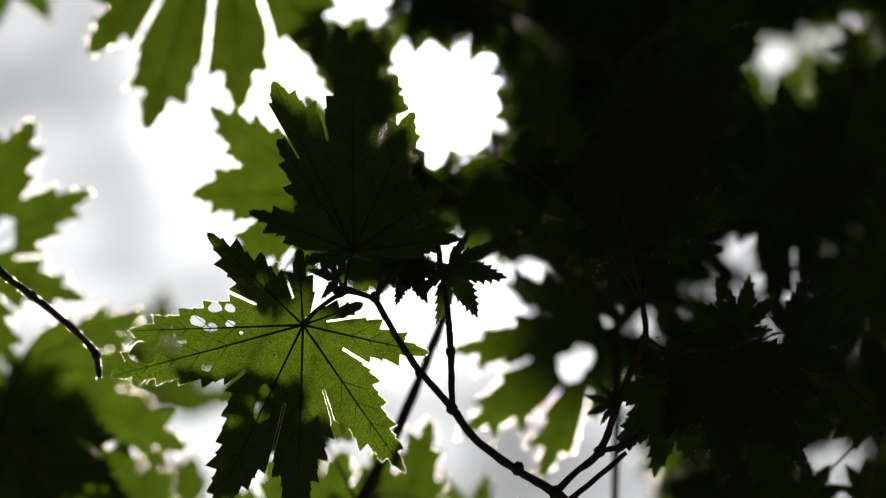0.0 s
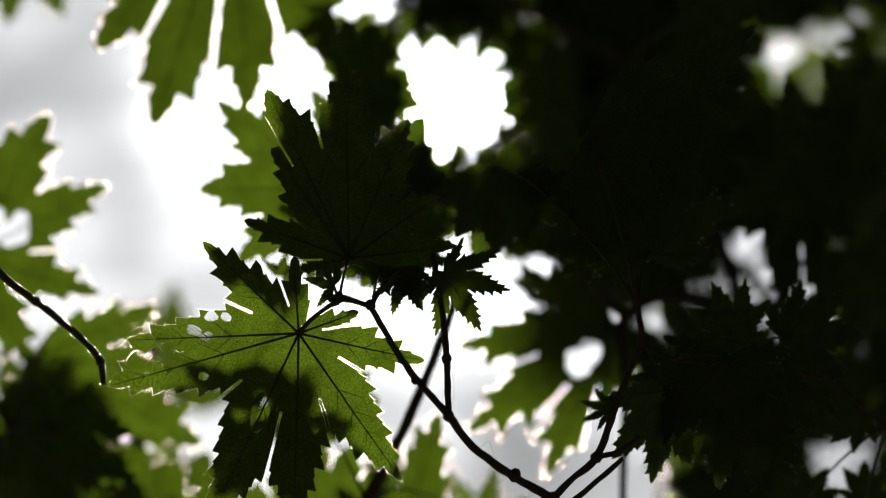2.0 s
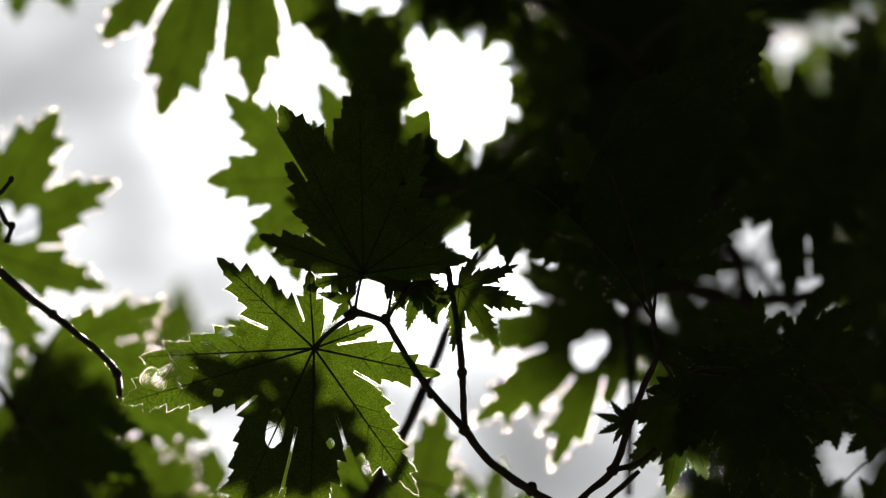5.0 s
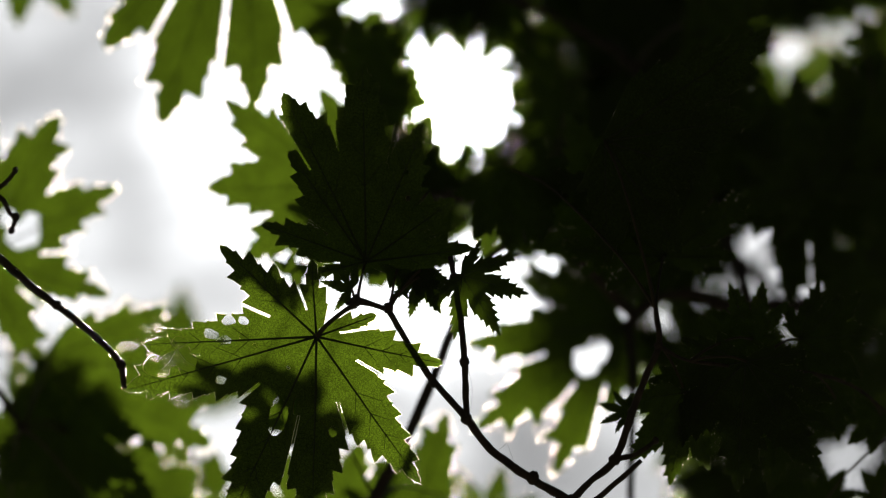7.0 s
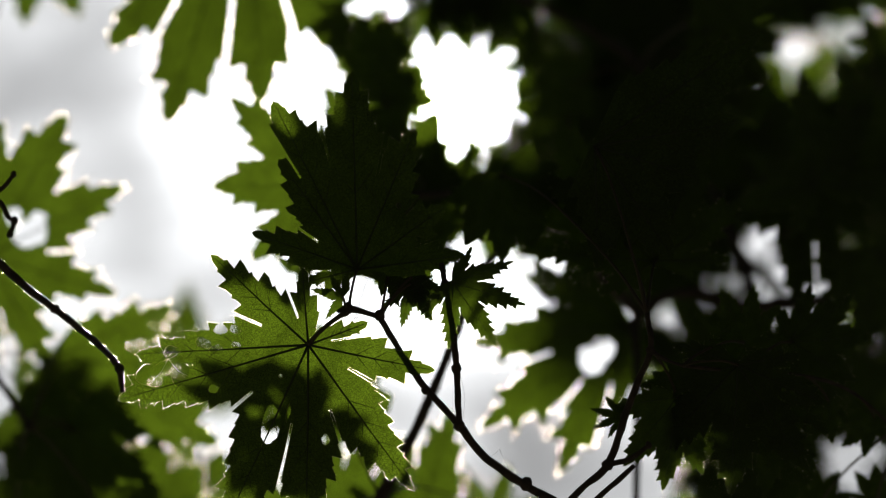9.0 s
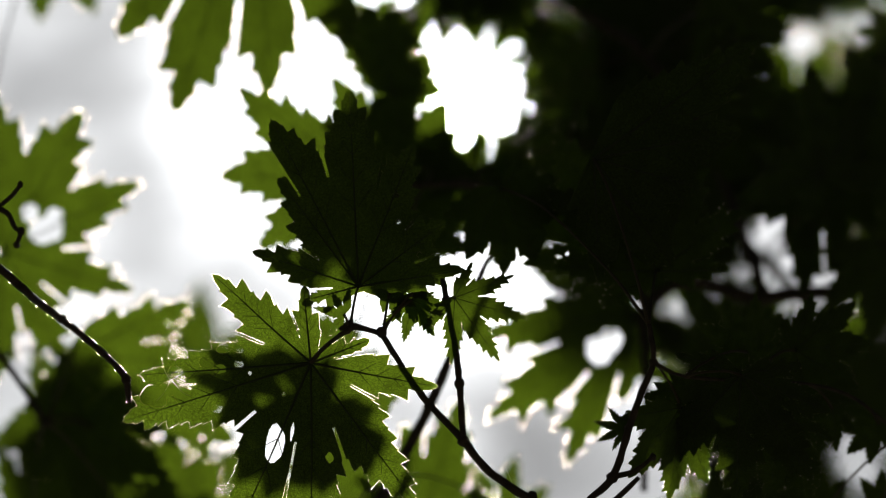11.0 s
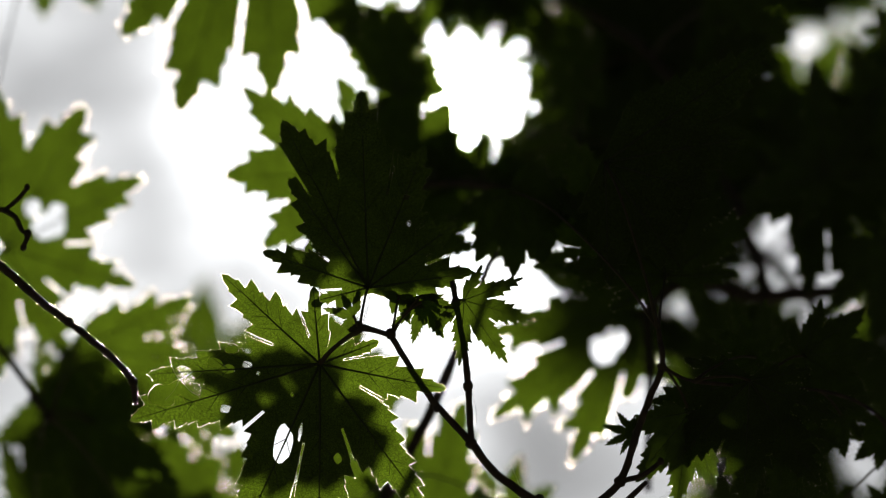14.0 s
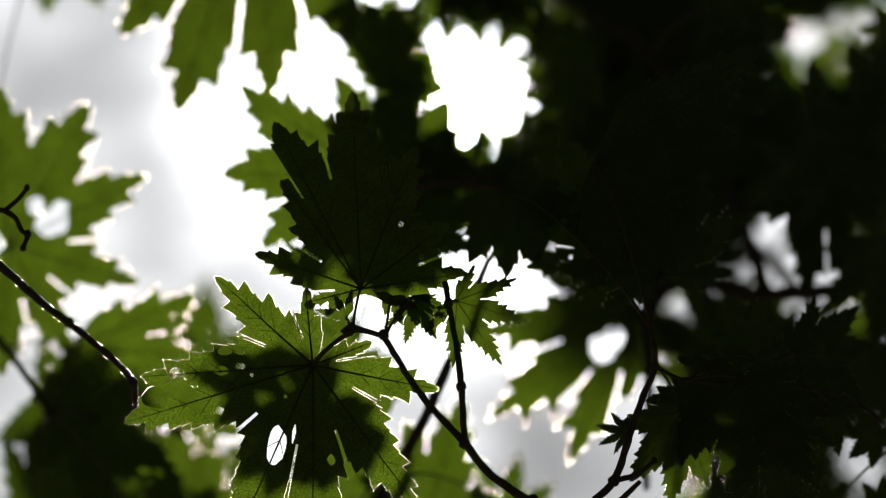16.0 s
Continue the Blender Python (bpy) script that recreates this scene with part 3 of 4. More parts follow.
leaf(left_bough, (-0.1484, -0.1332, 1.130), 0, 0.0522, (2, 3), own=leaf_meshes(25, lobes=((18, 1.00, 0.78), (42, 0.98, 0.85), (71, 0.98, 0.83), (96, 0.98, 0.58), (134, 0.77)), holes=((0.10, 0.61, 0.049, 0.044, 0), (0.20, 0.58, 0.039, 0.039, 0),), teeth=6, cut=1.5, beads=0.9, bead_scale=1.4, droop=0.04, fold=0.08), stalk=(-0.1757, -0.0753, 1.050))
leaf(left_bough, (-0.2027, -0.1351, 1.180), 0, 0.0491, (2, 3), own=leaf_meshes(27, lobes=((4, 0.76, 0.59), (40, 0.84, 0.76), (68, 0.96, 0.76), (92, 1.00, 0.59), (115, 0.89)), teeth=6, cut=1.3, beads=0.2, bead_scale=1.2), stalk=(-0.1757, -0.0753, 1.050))
leaf(left_bough, (-0.1336, -0.1494, 1.280), 0, 0.0579, (2, 3), own=leaf_meshes(28, lobes=((32, 0.65, 0.65), (68, 0.86, 0.75), (96, 1.00, 0.65), (121, 0.93)), teeth=6, cut=1.3, beads=0.5, bead_scale=1.0), stalk=(-0.1757, -0.0753, 1.05))
leaf(left_bough, (-0.1806, -0.1098, 1.750), 0, 0.0866, (2, 3), own=leaf_meshes(26, lobes=((12, 0.67), (58, 0.81, 0.55), (91, 1.00, 0.59), (126, 0.73), (172, 0.67)), teeth=5, cut=0.5, beads=0), stalk=(-0.1757, -0.0753, 1.05))
leaf(left_bough, (-0.2092, 0.1577, 1.25), -60, 0.0506, (8,5), 5, (-0.2297, -0.0353, 1.13))

back_bough = bough("maple_branch", "maple branch with backlit leaves behind the front twig", (0.1335, -0.0308, 1.15))
twig(back_bough, [(0.3555, 0.0325, 1.3, 0.01754), (0.2202, -0.0159, 1.2, 0.00918), (0.1412, -0.0269, 1.15, 0.00621), (0.1102, -0.0204, 1.15, 0.00517), (0.0861, -0.0305, 1.14, 0.00462), (0.0841, -0.0501, 1.12, 0.00428), (0.0831, -0.0690, 1.1, 0.00346), (0.0806, -0.1091, 1.08, 0.00291)])
twig(back_bough, [(0.1412, -0.0269, 1.15, 0.00517), (0.1231, 0.0381, 1.2, 0.00459), (0.0907, 0.0866, 1.2, 0.00432), (0.0467, 0.1117, 1.18, 0.00372), (-0.0063, 0.1307, 1.16, 0.00339), (-0.0579, 0.1684, 1.15, 0.00310), (-0.0916, 0.1813, 1.15, 0.00285)])
twig(back_bough, [(0.0861, -0.0305, 1.14, 0.00462), (0.0435, 0.0101, 1.1, 0.00346), (0.0087, 0.0221, 1.08, 0.00291), (-0.0200, 0.0217, 1.06, 0.00262)])
twig(back_bough, [(0.0435, 0.0101, 1.1, 0.00297), (0.0154, -0.0068, 1.04, 0.00304), (0.0037, -0.0334, 1.03, 0.00394), (-0.0110, -0.0686, 1.02, 0.00459), (-0.0280, -0.1019, 1.02, 0.00505), (-0.0422, -0.1305, 1.02, 0.00505)])
leaf(back_bough, (-0.0912, 0.1667, 1.130), 0, 0.1167, (2, 3), own=leaf_meshes(31, lobes=((-162, 0.65), (-129, 0.84, 0.41), (-108, 1.00, 0.41), (-86, 0.88, 0.44), (-60, 0.82, 0.44), (-32, 0.71)), teeth=6, cut=1.4, wide=1.1, beads=0.9, bead_scale=1.1, droop=0.04, fold=0.08), stalk=(-0.0916, 0.1865, 1.150), label="green maple leaf hanging with long toothed lobes")
leaf(back_bough, (-0.0272, 0.0610, 1.080), 0, 0.0407, (2, 3), own=leaf_meshes(32, lobes=((-140, 0.56, 0.42), (-76, 0.68), (6, 0.53, 0.60), (49, 0.57, 0.78), (93, 0.91, 0.89), (107, 1.00, 0.72), (134, 0.84)), teeth=6, cut=1.5, beads=0.4, bead_scale=1.0), stalk=(-0.0063, 0.1411, 1.160))
leaf(back_bough, (-0.0415, 0.0265, 1.060), 0, 0.0631, (2, 3), own=leaf_meshes(33, lobes=((-179, 0.93, 0.53), (-143, 0.83, 0.45), (-106, 0.67), (144, 1.00, 0.62)), teeth=7, cut=1.3, beads=0.5, bead_scale=0.8, wide=0.95), stalk=(-0.0200, 0.0217, 1.060), label="olive maple leaf half hidden behind a darker one")
leaf(back_bough, (0.0817, -0.0347, 1.150), 0, 0.0829, (2, 3), own=leaf_meshes(41, lobes=((-173, 0.87, 0.45), (-144, 1.00, 0.41), (-114, 0.91, 0.34), (-99, 0.49, 0.25), (-36, 0.35), (148, 0.62, 0.34)), holes=((-0.20, -0.20, 0.069, 0.081, -20), (-0.13, -0.14, 0.062, 0.069, 0),), teeth=6, cut=1.4, wide=0.9, beads=0.9, bead_scale=1.4, droop=0.04, fold=0.08), stalk=(0.0849, -0.0303, 1.140), label="olive maple leaf with beaded lobes and a hole")
leaf(back_bough, (-0.0175, -0.1357, 1.130), 0, 0.0649, (2, 3), own=leaf_meshes(42, lobes=((29, 0.61, 0.47), (72, 1.00, 0.59), (97, 0.81), (132, 0.61)), teeth=6, cut=1.5, beads=0.9, bead_scale=1.4), stalk=(-0.0280, -0.1019, 1.02))
leaf(back_bough, (-0.0552, -0.1370, 1.120), 0, 0.0542, (2, 3), own=leaf_meshes(46, lobes=((20, 0.76, 0.56), (48, 0.97, 0.74), (69, 0.99, 0.74), (87, 1.00, 0.70), (109, 0.91, 0.60), (137, 0.92)), teeth=6, cut=1.3, beads=0.6, bead_scale=1.2), stalk=(-0.0280, -0.1019, 1.02))
leaf(back_bough, (0.0205, -0.1401, 1.2), 110, 0.0405, (-8,5), 1, (-0.0280, -0.1019, 1.02))
UP_LEAF = leaf_meshes(81, lobes=((-95, .7), (-40, .95), (0, 1.0), (62, .6), (100, .75), (150, .5)), sinus=.4, teeth=9, droop=.05, fold=.1)
leaf(back_bough, (0.1598, 0.0275, 1.1), 95, 0.0532, (-6,5), own=UP_LEAF, stalk=(0.1412, -0.0269, 1.15))
leaf(back_bough, (0.1615, 0.0280, 1.120), 0, 0.0545, (2, 3), own=leaf_meshes(71, lobes=((-151, 0.66, 0.46), (-96, 1.00), (-75, 0.98, 0.42), (-41, 0.70, 0.37), (47, 0.51)), teeth=6, cut=1.5, beads=0.7, bead_scale=1.1), stalk=(0.1412, -0.0269, 1.150))
leaf(back_bough, (0.1955, 0.0355, 1.12), 80, 0.0579, (6,5), 4, (0.2202, -0.0159, 1.2))
leaf(back_bough, (0.1870, -0.0022, 1.1), -60, 0.0495, (6,5), 5, (0.2202, -0.0159, 1.2))
leaf(back_bough, (0.1091, 0.0633, 1.1), 12, 0.0272, (6,5), 0, (0.1231, 0.0381, 1.2))
leaf(back_bough, (0.1128, 0.0943, 1.1), -5, 0.0371, (6,5), 1, (0.0907, 0.0866, 1.2))
leaf(back_bough, (0.1826, 0.1244, 1.15), -110, 0.0200, (6,5), 1, (0.2202, -0.0159, 1.2))

leaf(back_bough, (0.0251, 0.0325, 1.3), -60, 0.05, (4,5), 2, (0.0087, 0.0221, 1.08))
leaf(back_bough, (0.0352, 0.0185, 1.35), 30, 0.05, (4,5), 5, (0.0435, 0.0101, 1.1))

leaf(back_bough, (0.0610, 0.0785, 1.2), 182, 0.0337, (4,5), 3, (0.0907, 0.0866, 1.2))
leaf(back_bough, (0.0178, 0.1271, 1.2), 265, 0.0283, (4,5), 4, (0.0467, 0.1117, 1.18))
leaf(back_bough, (0.0138, 0.0246, 1.2), 98, 0.0310, (4,5), 0, (0.0087, 0.0221, 1.08))
# added behind the lower-right leaves to keep the sun off them
leaf(back_bough, (0.1205, -0.0670, 1.15), 100, 0.045, (4,5), 2, (0.0841, -0.0501, 1.12))
leaf(back_bough, (0.1393, -0.0861, 1.2), 100, 0.06, (4,5), 3, (0.0831, -0.0690, 1.1))

# added behind the olive leaf to shade its base
leaf(back_bough, (0.0809, -0.0299, 1.28), 160, 0.0489, (6,5), own=DARK_LEAF, stalk=(0.0861, -0.0305, 1.14))

leaf(back_bough, (0.0070, 0.1285, 1.2), 268, 0.0324, (4,5), 5, (-0.0063, 0.1307, 1.16))
leaf(back_bough, (0.0263, 0.1183, 1.22), 258, 0.0233, (4,5), 2, (0.0467, 0.1117, 1.18))
leaf(back_bough, (0.0439, 0.1015, 1.25), 190, 0.0174, (4,5), 3, (0.0467, 0.1117, 1.18))
leaf(back_bough, (-0.0105, 0.1163, 1.2), 285, 0.0256, (4,5), 0, (-0.0063, 0.1307, 1.16))
# second layer, added to shade the leaves round the sun opening
leaf(back_bough, (0.0080, 0.1420, 1.4), 278, 0.0420, (4,5), 1, (-0.0063, 0.1307, 1.16))
leaf(back_bough, (0.0378, 0.1400, 1.45), 245, 0.0430, (4,5), 3, (0.0467, 0.1117, 1.18))
leaf(back_bough, (0.0627, 0.1140, 1.5), 195, 0.0400, (4,5), 4, (0.0467, 0.1117, 1.18))
leaf(back_bough, (0.0729, 0.0850, 1.5), 170, 0.0420, (4,5), 0, (0.0907, 0.0866, 1.2))
leaf(back_bough, (-0.0015, 0.0229, 1.12), 98, 0.0290, (4,5), own=DARK_LEAF, stalk=(0.0087, 0.0221, 1.08))
leaf(back_bough, (0.0544, 0.0594, 1.12), 172, 0.0272, (4,5), own=DARK_LEAF, stalk=(0.0435, 0.0101, 1.1))

leaf(back_bough, (0.1236, 0.1089, 1.15), -35, 0.0297, (4,5), 3, (0.0907, 0.0866, 1.2))
leaf(back_bough, (0.1087, 0.0765, 1.06), -14, 0.0257, (4,5), own=DARK_LEAF, stalk=(0.1231, 0.0381, 1.2))
leaf(back_bough, (0.1190, 0.0420, 1.16), 8, 0.0274, (4,5), own=DARK_LEAF, stalk=(0.1231, 0.0381, 1.2))
leaf(back_bough, (0.1713, 0.1392, 1.3), 268, 0.0234, (4,5), 1, (0.0907, 0.0866, 1.2))

leaf(back_bough, (-0.0405, 0.1141, 1.25), 278, 0.0351, (4,5), own=DARK_LEAF, stalk=(-0.0063, 0.1307, 1.16))
leaf(back_bough, (-0.0331, 0.0977, 1.14), 292, 0.0269, (4,5), own=DARK_LEAF, stalk=(-0.0063, 0.1307, 1.16))

leaf(back_bough, (0.1379, 0.0934, 1.2), 5, 0.0229, (4,5), own=DARK_LEAF, stalk=(0.0907, 0.0866, 1.2))
leaf(back_bough, (0.1451, 0.0706, 1.25), 40, 0.0211, (4,5), own=DARK_LEAF, stalk=(0.1231, 0.0381, 1.2))
leaf(back_bough, (0.2108, 0.0961, 1.2), 186, 0.0211, (4,5), own=BACK_LEAF, stalk=(0.2202, -0.0159, 1.2))

# added leaves, hidden behind the nearer ones, that keep the sun off them
leaf(back_bough, (-0.0262, 0.0078, 1.130), 0, 0.0754, (2, 3), own=leaf_meshes(101, lobes=((-167, 0.28, 0.20), (8, 0.53, 0.37), (37, 0.54, 0.49), (68, 0.77, 0.64), (91, 1.00, 0.66), (115, 0.95, 0.34), (160, 0.56)), teeth=8, beads=0), stalk=(-0.0200, 0.0217, 1.060))
leaf(back_bough, (-0.0252, 0.0106, 1.200), 0, 0.0577, (2, 3), own=leaf_meshes(102, lobes=((-148, 0.34, 0.21), (-41, 0.33, 0.39), (0, 0.61, 0.46), (34, 0.64, 0.57), (65, 0.81, 0.71), (92, 1.00, 0.71), (118, 0.85, 0.39), (166, 0.59)), teeth=8, beads=0), stalk=(-0.0107, 0.0270, 1.080))
leaf(back_bough, (-0.0258, 0.0709, 1.250), 0, 0.0373, (2, 3), own=leaf_meshes(103, lobes=((-136, 0.56, 0.59), (-74, 0.68), (8, 0.45, 0.65), (51, 0.55, 0.85), (93, 0.91, 0.91), (109, 1.00, 0.72), (132, 0.79)), teeth=8, beads=0), stalk=(-0.0063, 0.1411, 1.160))
leaf(back_bough, (-0.0450, -0.0512, 1.060), 0, 0.0433, (2, 3), own=leaf_meshes(104, lobes=((-173, 0.61, 0.42), (-143, 1.00, 0.70), (-121, 0.90, 0.61), (-95, 0.77, 0.65), (-65, 0.72, 0.56), (-3, 0.42, 0.33), (87, 0.42, 0.33), (133, 0.64)), teeth=5, beads=0), stalk=(-0.0200, 0.0217, 1.06))
leaf(back_bough, (-0.0724, -0.0477, 1.050), 0, 0.0290, (2, 3), own=leaf_meshes(105, lobes=((-135, 0.69, 0.49), (-102, 1.00), (0, 0.42, 0.35), (58, 0.66, 0.42), (138, 0.84, 0.35), (166, 0.86)), teeth=5, beads=0), stalk=(-0.0200, 0.0217, 1.06))
leaf(back_bough, (-0.0607, -0.0102, 1.000), 0, 0.0101, (2, 3), own=leaf_meshes(106, lobes=((-56, 0.72, 0.50), (27, 0.89, 0.50), (90, 0.80, 0.50), (143, 1.00)), teeth=6, beads=0), stalk=(-0.0200, 0.0217, 1.06))
leaf(back_bough, (-0.0204, -0.0013, 1.030), 0, 0.0291, (2, 3), own=leaf_meshes(111, lobes=((-158, 0.76, 0.57), (-126, 0.60, 0.46), (-82, 0.51, 0.42), (-41, 0.65, 0.49), (-8, 1.00, 0.57), (23, 0.92)), teeth=8, beads=0), stalk=(-0.0107, 0.0270, 1.080))
leaf(back_bough, (0.0286, 0.0381, 1.200), 0, 0.0362, (2, 3), own=leaf_meshes(112, lobes=((-162, 0.71, 0.60), (-109, 0.91, 0.67), (-71, 0.91, 0.75), (-27, 1.00, 0.67), (24, 0.73)), teeth=8, beads=0), stalk=(0.1231, 0.0381, 1.2))
leaf(back_bough, (-0.0600, -0.0601, 1.080), 0, 0.0288, (2, 3), own=leaf_meshes(109, lobes=((-134, 0.97, 0.63), (-107, 0.96, 0.63), (-70, 0.82, 0.56), (-39, 1.00, 0.49), (96, 0.64), (180, 0.70, 0.49)), teeth=5, beads=0, holes=((-0.45, -0.25, 0.13, 0.11, 20), (-0.2, -0.3, 0.08, 0.1, 0))), stalk=(-0.0280, -0.1019, 1.02))
leaf(back_bough, (-0.0229, 0.0038, 1.100), 0, 0.0278, (2, 3), own=leaf_meshes(110, lobes=((-162, 0.70, 0.44), (-129, 0.53, 0.37), (-66, 0.45, 0.37), (-31, 0.65, 0.44), (-2, 1.00)), teeth=8, beads=0), stalk=(-0.0107, 0.0270, 1.080))
leaf(left_bough, (-0.1646, -0.0643, 1.350), 0, 0.0421, (2, 3), own=leaf_meshes(107, lobes=((-138, 0.87, 0.53), (-93, 1.00, 0.53), (-54, 0.80, 0.53), (0, 0.53, 0.47), (54, 0.51, 0.47), (118, 0.63), (159, 0.66, 0.41)), teeth=8, beads=0), stalk=(-0.1757, -0.0753, 1.05))
leaf(left_bough, (-0.1761, -0.0536, 1.450), 0, 0.0354, (2, 3), own=leaf_meshes(108, lobes=((-153, 0.94, 0.49), (-102, 1.00, 0.56), (-51, 0.99, 0.56), (9, 0.92, 0.49), (52, 0.80, 0.49), (112, 0.75)), teeth=8, beads=0), stalk=(-0.1757, -0.0753, 1.05))

# dense shaded leaves behind, in layers
far_bough = bough("maple_branch", "dense shaded maple foliage behind the nearer branches", (0.2738, -0.0990, 1.7))
FAR_NODES = []


def far_twig(*rows):
    twig(far_bough, rows)
    FAR_NODES.extend(smooth_path(rows, 5))


far_twig((0.6051, -0.0850, 1.9, 0.02137), (0.3605, -0.0862, 1.75, 0.01574), (0.2738, -0.0761, 1.7, 0.01300), (0.1965, -0.0140, 1.6, 0.01008), (0.1380, 0.0387, 1.55, 0.00837), (0.0897, 0.0746, 1.5, 0.00675), (0.0594, 0.1083, 1.5, 0.00540), (0.0378, 0.1406, 1.45, 0.00457))
far_twig((0.2738, -0.0761, 1.7, 0.01071), (0.2217, -0.1004, 1.6, 0.00792), (0.1741, -0.1177, 1.5, 0.00607), (0.1310, -0.1319, 1.4, 0.00441))
far_twig((0.1380, 0.0387, 1.55, 0.00627), (0.0900, 0.0134, 1.45, 0.00457), (0.0595, 0.0033, 1.35, 0.00334))
far_twig((0.1965, -0.0140, 1.6, 0.00576), (0.2360, 0.0412, 1.65, 0.00520), (0.2661, 0.0998, 1.7, 0.00459), (0.2897, 0.1657, 1.75, 0.00354))
far_twig((0.2738, -0.0761, 1.7, 0.00765), (0.2967, -0.1220, 1.7, 0.00612), (0.3028, -0.1703, 1.65, 0.00445))
far_twig((0.0897, 0.0746, 1.5, 0.00472), (0.1241, 0.1154, 1.55, 0.00418), (0.1713, 0.1515, 1.6, 0.00360), (0.2037, 0.1803, 1.6, 0.00324))
far_twig((0.1965, -0.0140, 1.6, 0.00576), (0.1572, -0.0401, 1.5, 0.00472), (0.1291, -0.0779, 1.45, 0.00391), (0.1152, -0.1004, 1.4, 0.00283))
far_twig((0.3605, -0.0862, 1.75, 0.00866), (0.3290, -0.0232, 1.75, 0.00708), (0.3303, 0.0571, 1.8, 0.00567), (0.3384, 0.1380, 1.8, 0.00405))
far_twig((0.2738, -0.0761, 1.7, 0.00688), (0.2321, -0.0715, 2, 0.00630), (0.1729, -0.0043, 2.1, 0.00567), (0.1020, 0.0666, 2.1, 0.00472), (0.0642, 0.1374, 2.1, 0.00425), (0.0522, 0.1984, 2, 0.00360))
far_twig((0.1380, 0.0387, 1.55, 0.00418), (0.1896, 0.0769, 1.7, 0.00382), (0.2251, 0.1380, 1.8, 0.00324))
# unseen upper twigs, added so their leaves shade those at right
far_twig((0.0378, 0.1406, 1.45, 0.00457), (0.0630, 0.1980, 1.55, 0.00420), (0.1150, 0.2560, 1.65, 0.00380), (0.1900, 0.2950, 1.75, 0.00330))
far_twig((0.2897, 0.1657, 1.75, 0.00354), (0.3050, 0.2250, 1.78, 0.00330), (0.2900, 0.2900, 1.80, 0.00300))
far_twig((0.1713, 0.1515, 1.60, 0.00360), (0.2150, 0.2050, 1.70, 0.00330), (0.2300, 0.2700, 1.75, 0.00300))
# gaps placed to fit the camera's view: centre and half extent, across and up, per metre of depth
VIEW_GAPS = ((-0.0324, 0.0992, 0.0101, 0.0090),
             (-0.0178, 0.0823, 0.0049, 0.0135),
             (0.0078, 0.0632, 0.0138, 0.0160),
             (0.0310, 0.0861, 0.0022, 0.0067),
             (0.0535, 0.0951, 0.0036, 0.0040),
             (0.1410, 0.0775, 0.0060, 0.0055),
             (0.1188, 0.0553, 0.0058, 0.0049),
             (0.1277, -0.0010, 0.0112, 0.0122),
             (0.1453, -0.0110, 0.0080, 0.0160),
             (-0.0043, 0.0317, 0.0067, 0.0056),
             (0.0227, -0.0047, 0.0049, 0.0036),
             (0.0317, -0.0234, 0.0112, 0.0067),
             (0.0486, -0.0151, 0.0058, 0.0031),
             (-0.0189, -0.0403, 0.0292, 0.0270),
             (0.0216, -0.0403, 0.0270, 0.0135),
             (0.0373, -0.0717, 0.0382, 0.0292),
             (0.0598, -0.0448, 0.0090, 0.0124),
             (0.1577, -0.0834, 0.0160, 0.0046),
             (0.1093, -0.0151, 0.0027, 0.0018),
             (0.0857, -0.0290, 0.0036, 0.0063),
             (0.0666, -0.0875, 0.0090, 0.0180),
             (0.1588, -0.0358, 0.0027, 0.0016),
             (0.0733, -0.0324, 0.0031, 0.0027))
# camera slopes that bound the far leaves; left edge keeps the front leaf sunlit
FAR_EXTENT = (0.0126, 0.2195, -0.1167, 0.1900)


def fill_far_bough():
    """Leaves stand out from the twigs but keep out of the sky gaps set in the camera's view."""
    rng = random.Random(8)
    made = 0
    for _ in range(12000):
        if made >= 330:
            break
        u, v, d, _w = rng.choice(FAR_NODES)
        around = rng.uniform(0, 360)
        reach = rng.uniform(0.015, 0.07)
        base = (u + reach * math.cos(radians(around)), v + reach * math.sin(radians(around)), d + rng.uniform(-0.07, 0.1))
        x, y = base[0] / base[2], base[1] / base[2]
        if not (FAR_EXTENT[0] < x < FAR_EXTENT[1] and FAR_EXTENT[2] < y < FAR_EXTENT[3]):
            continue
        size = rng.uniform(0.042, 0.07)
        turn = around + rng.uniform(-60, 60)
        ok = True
        for cx, cy, rx, ry in VIEW_GAPS:
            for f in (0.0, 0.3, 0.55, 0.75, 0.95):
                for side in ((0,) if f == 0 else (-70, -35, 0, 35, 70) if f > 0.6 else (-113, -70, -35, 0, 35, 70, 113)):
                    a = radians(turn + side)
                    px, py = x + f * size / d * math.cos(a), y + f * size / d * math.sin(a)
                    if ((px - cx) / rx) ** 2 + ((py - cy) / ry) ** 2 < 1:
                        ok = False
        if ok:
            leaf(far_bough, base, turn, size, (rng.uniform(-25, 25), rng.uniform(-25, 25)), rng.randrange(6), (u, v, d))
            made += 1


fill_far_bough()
leaf(far_bough, (0.2295, -0.0786, 1.35), 195, 0.0380, (6,5), 2, (0.2738, -0.0761, 1.7))
leaf(far_bough, (0.1918, -0.0728, 1.3), 240, 0.0278, (6,5), 3, (0.2738, -0.0761, 1.7))
leaf(far_bough, (0.2845, -0.1426, 1.55), 165, 0.0296, (6,5), 5, (0.3027, -0.1574, 1.67))
leaf(far_bough, (0.1908, -0.1130, 1.4), 60, 0.0283, (6,5), 0, (0.1741, -0.1177, 1.5))
leaf(far_bough, (0.2753, -0.0874, 1.5), 190, 0.0405, (6,5), 3, (0.2967, -0.1220, 1.7))
leaf(far_bough, (0.2302, -0.0959, 1.45), 250, 0.0196, (6,5), 2, (0.2967, -0.1220, 1.7))
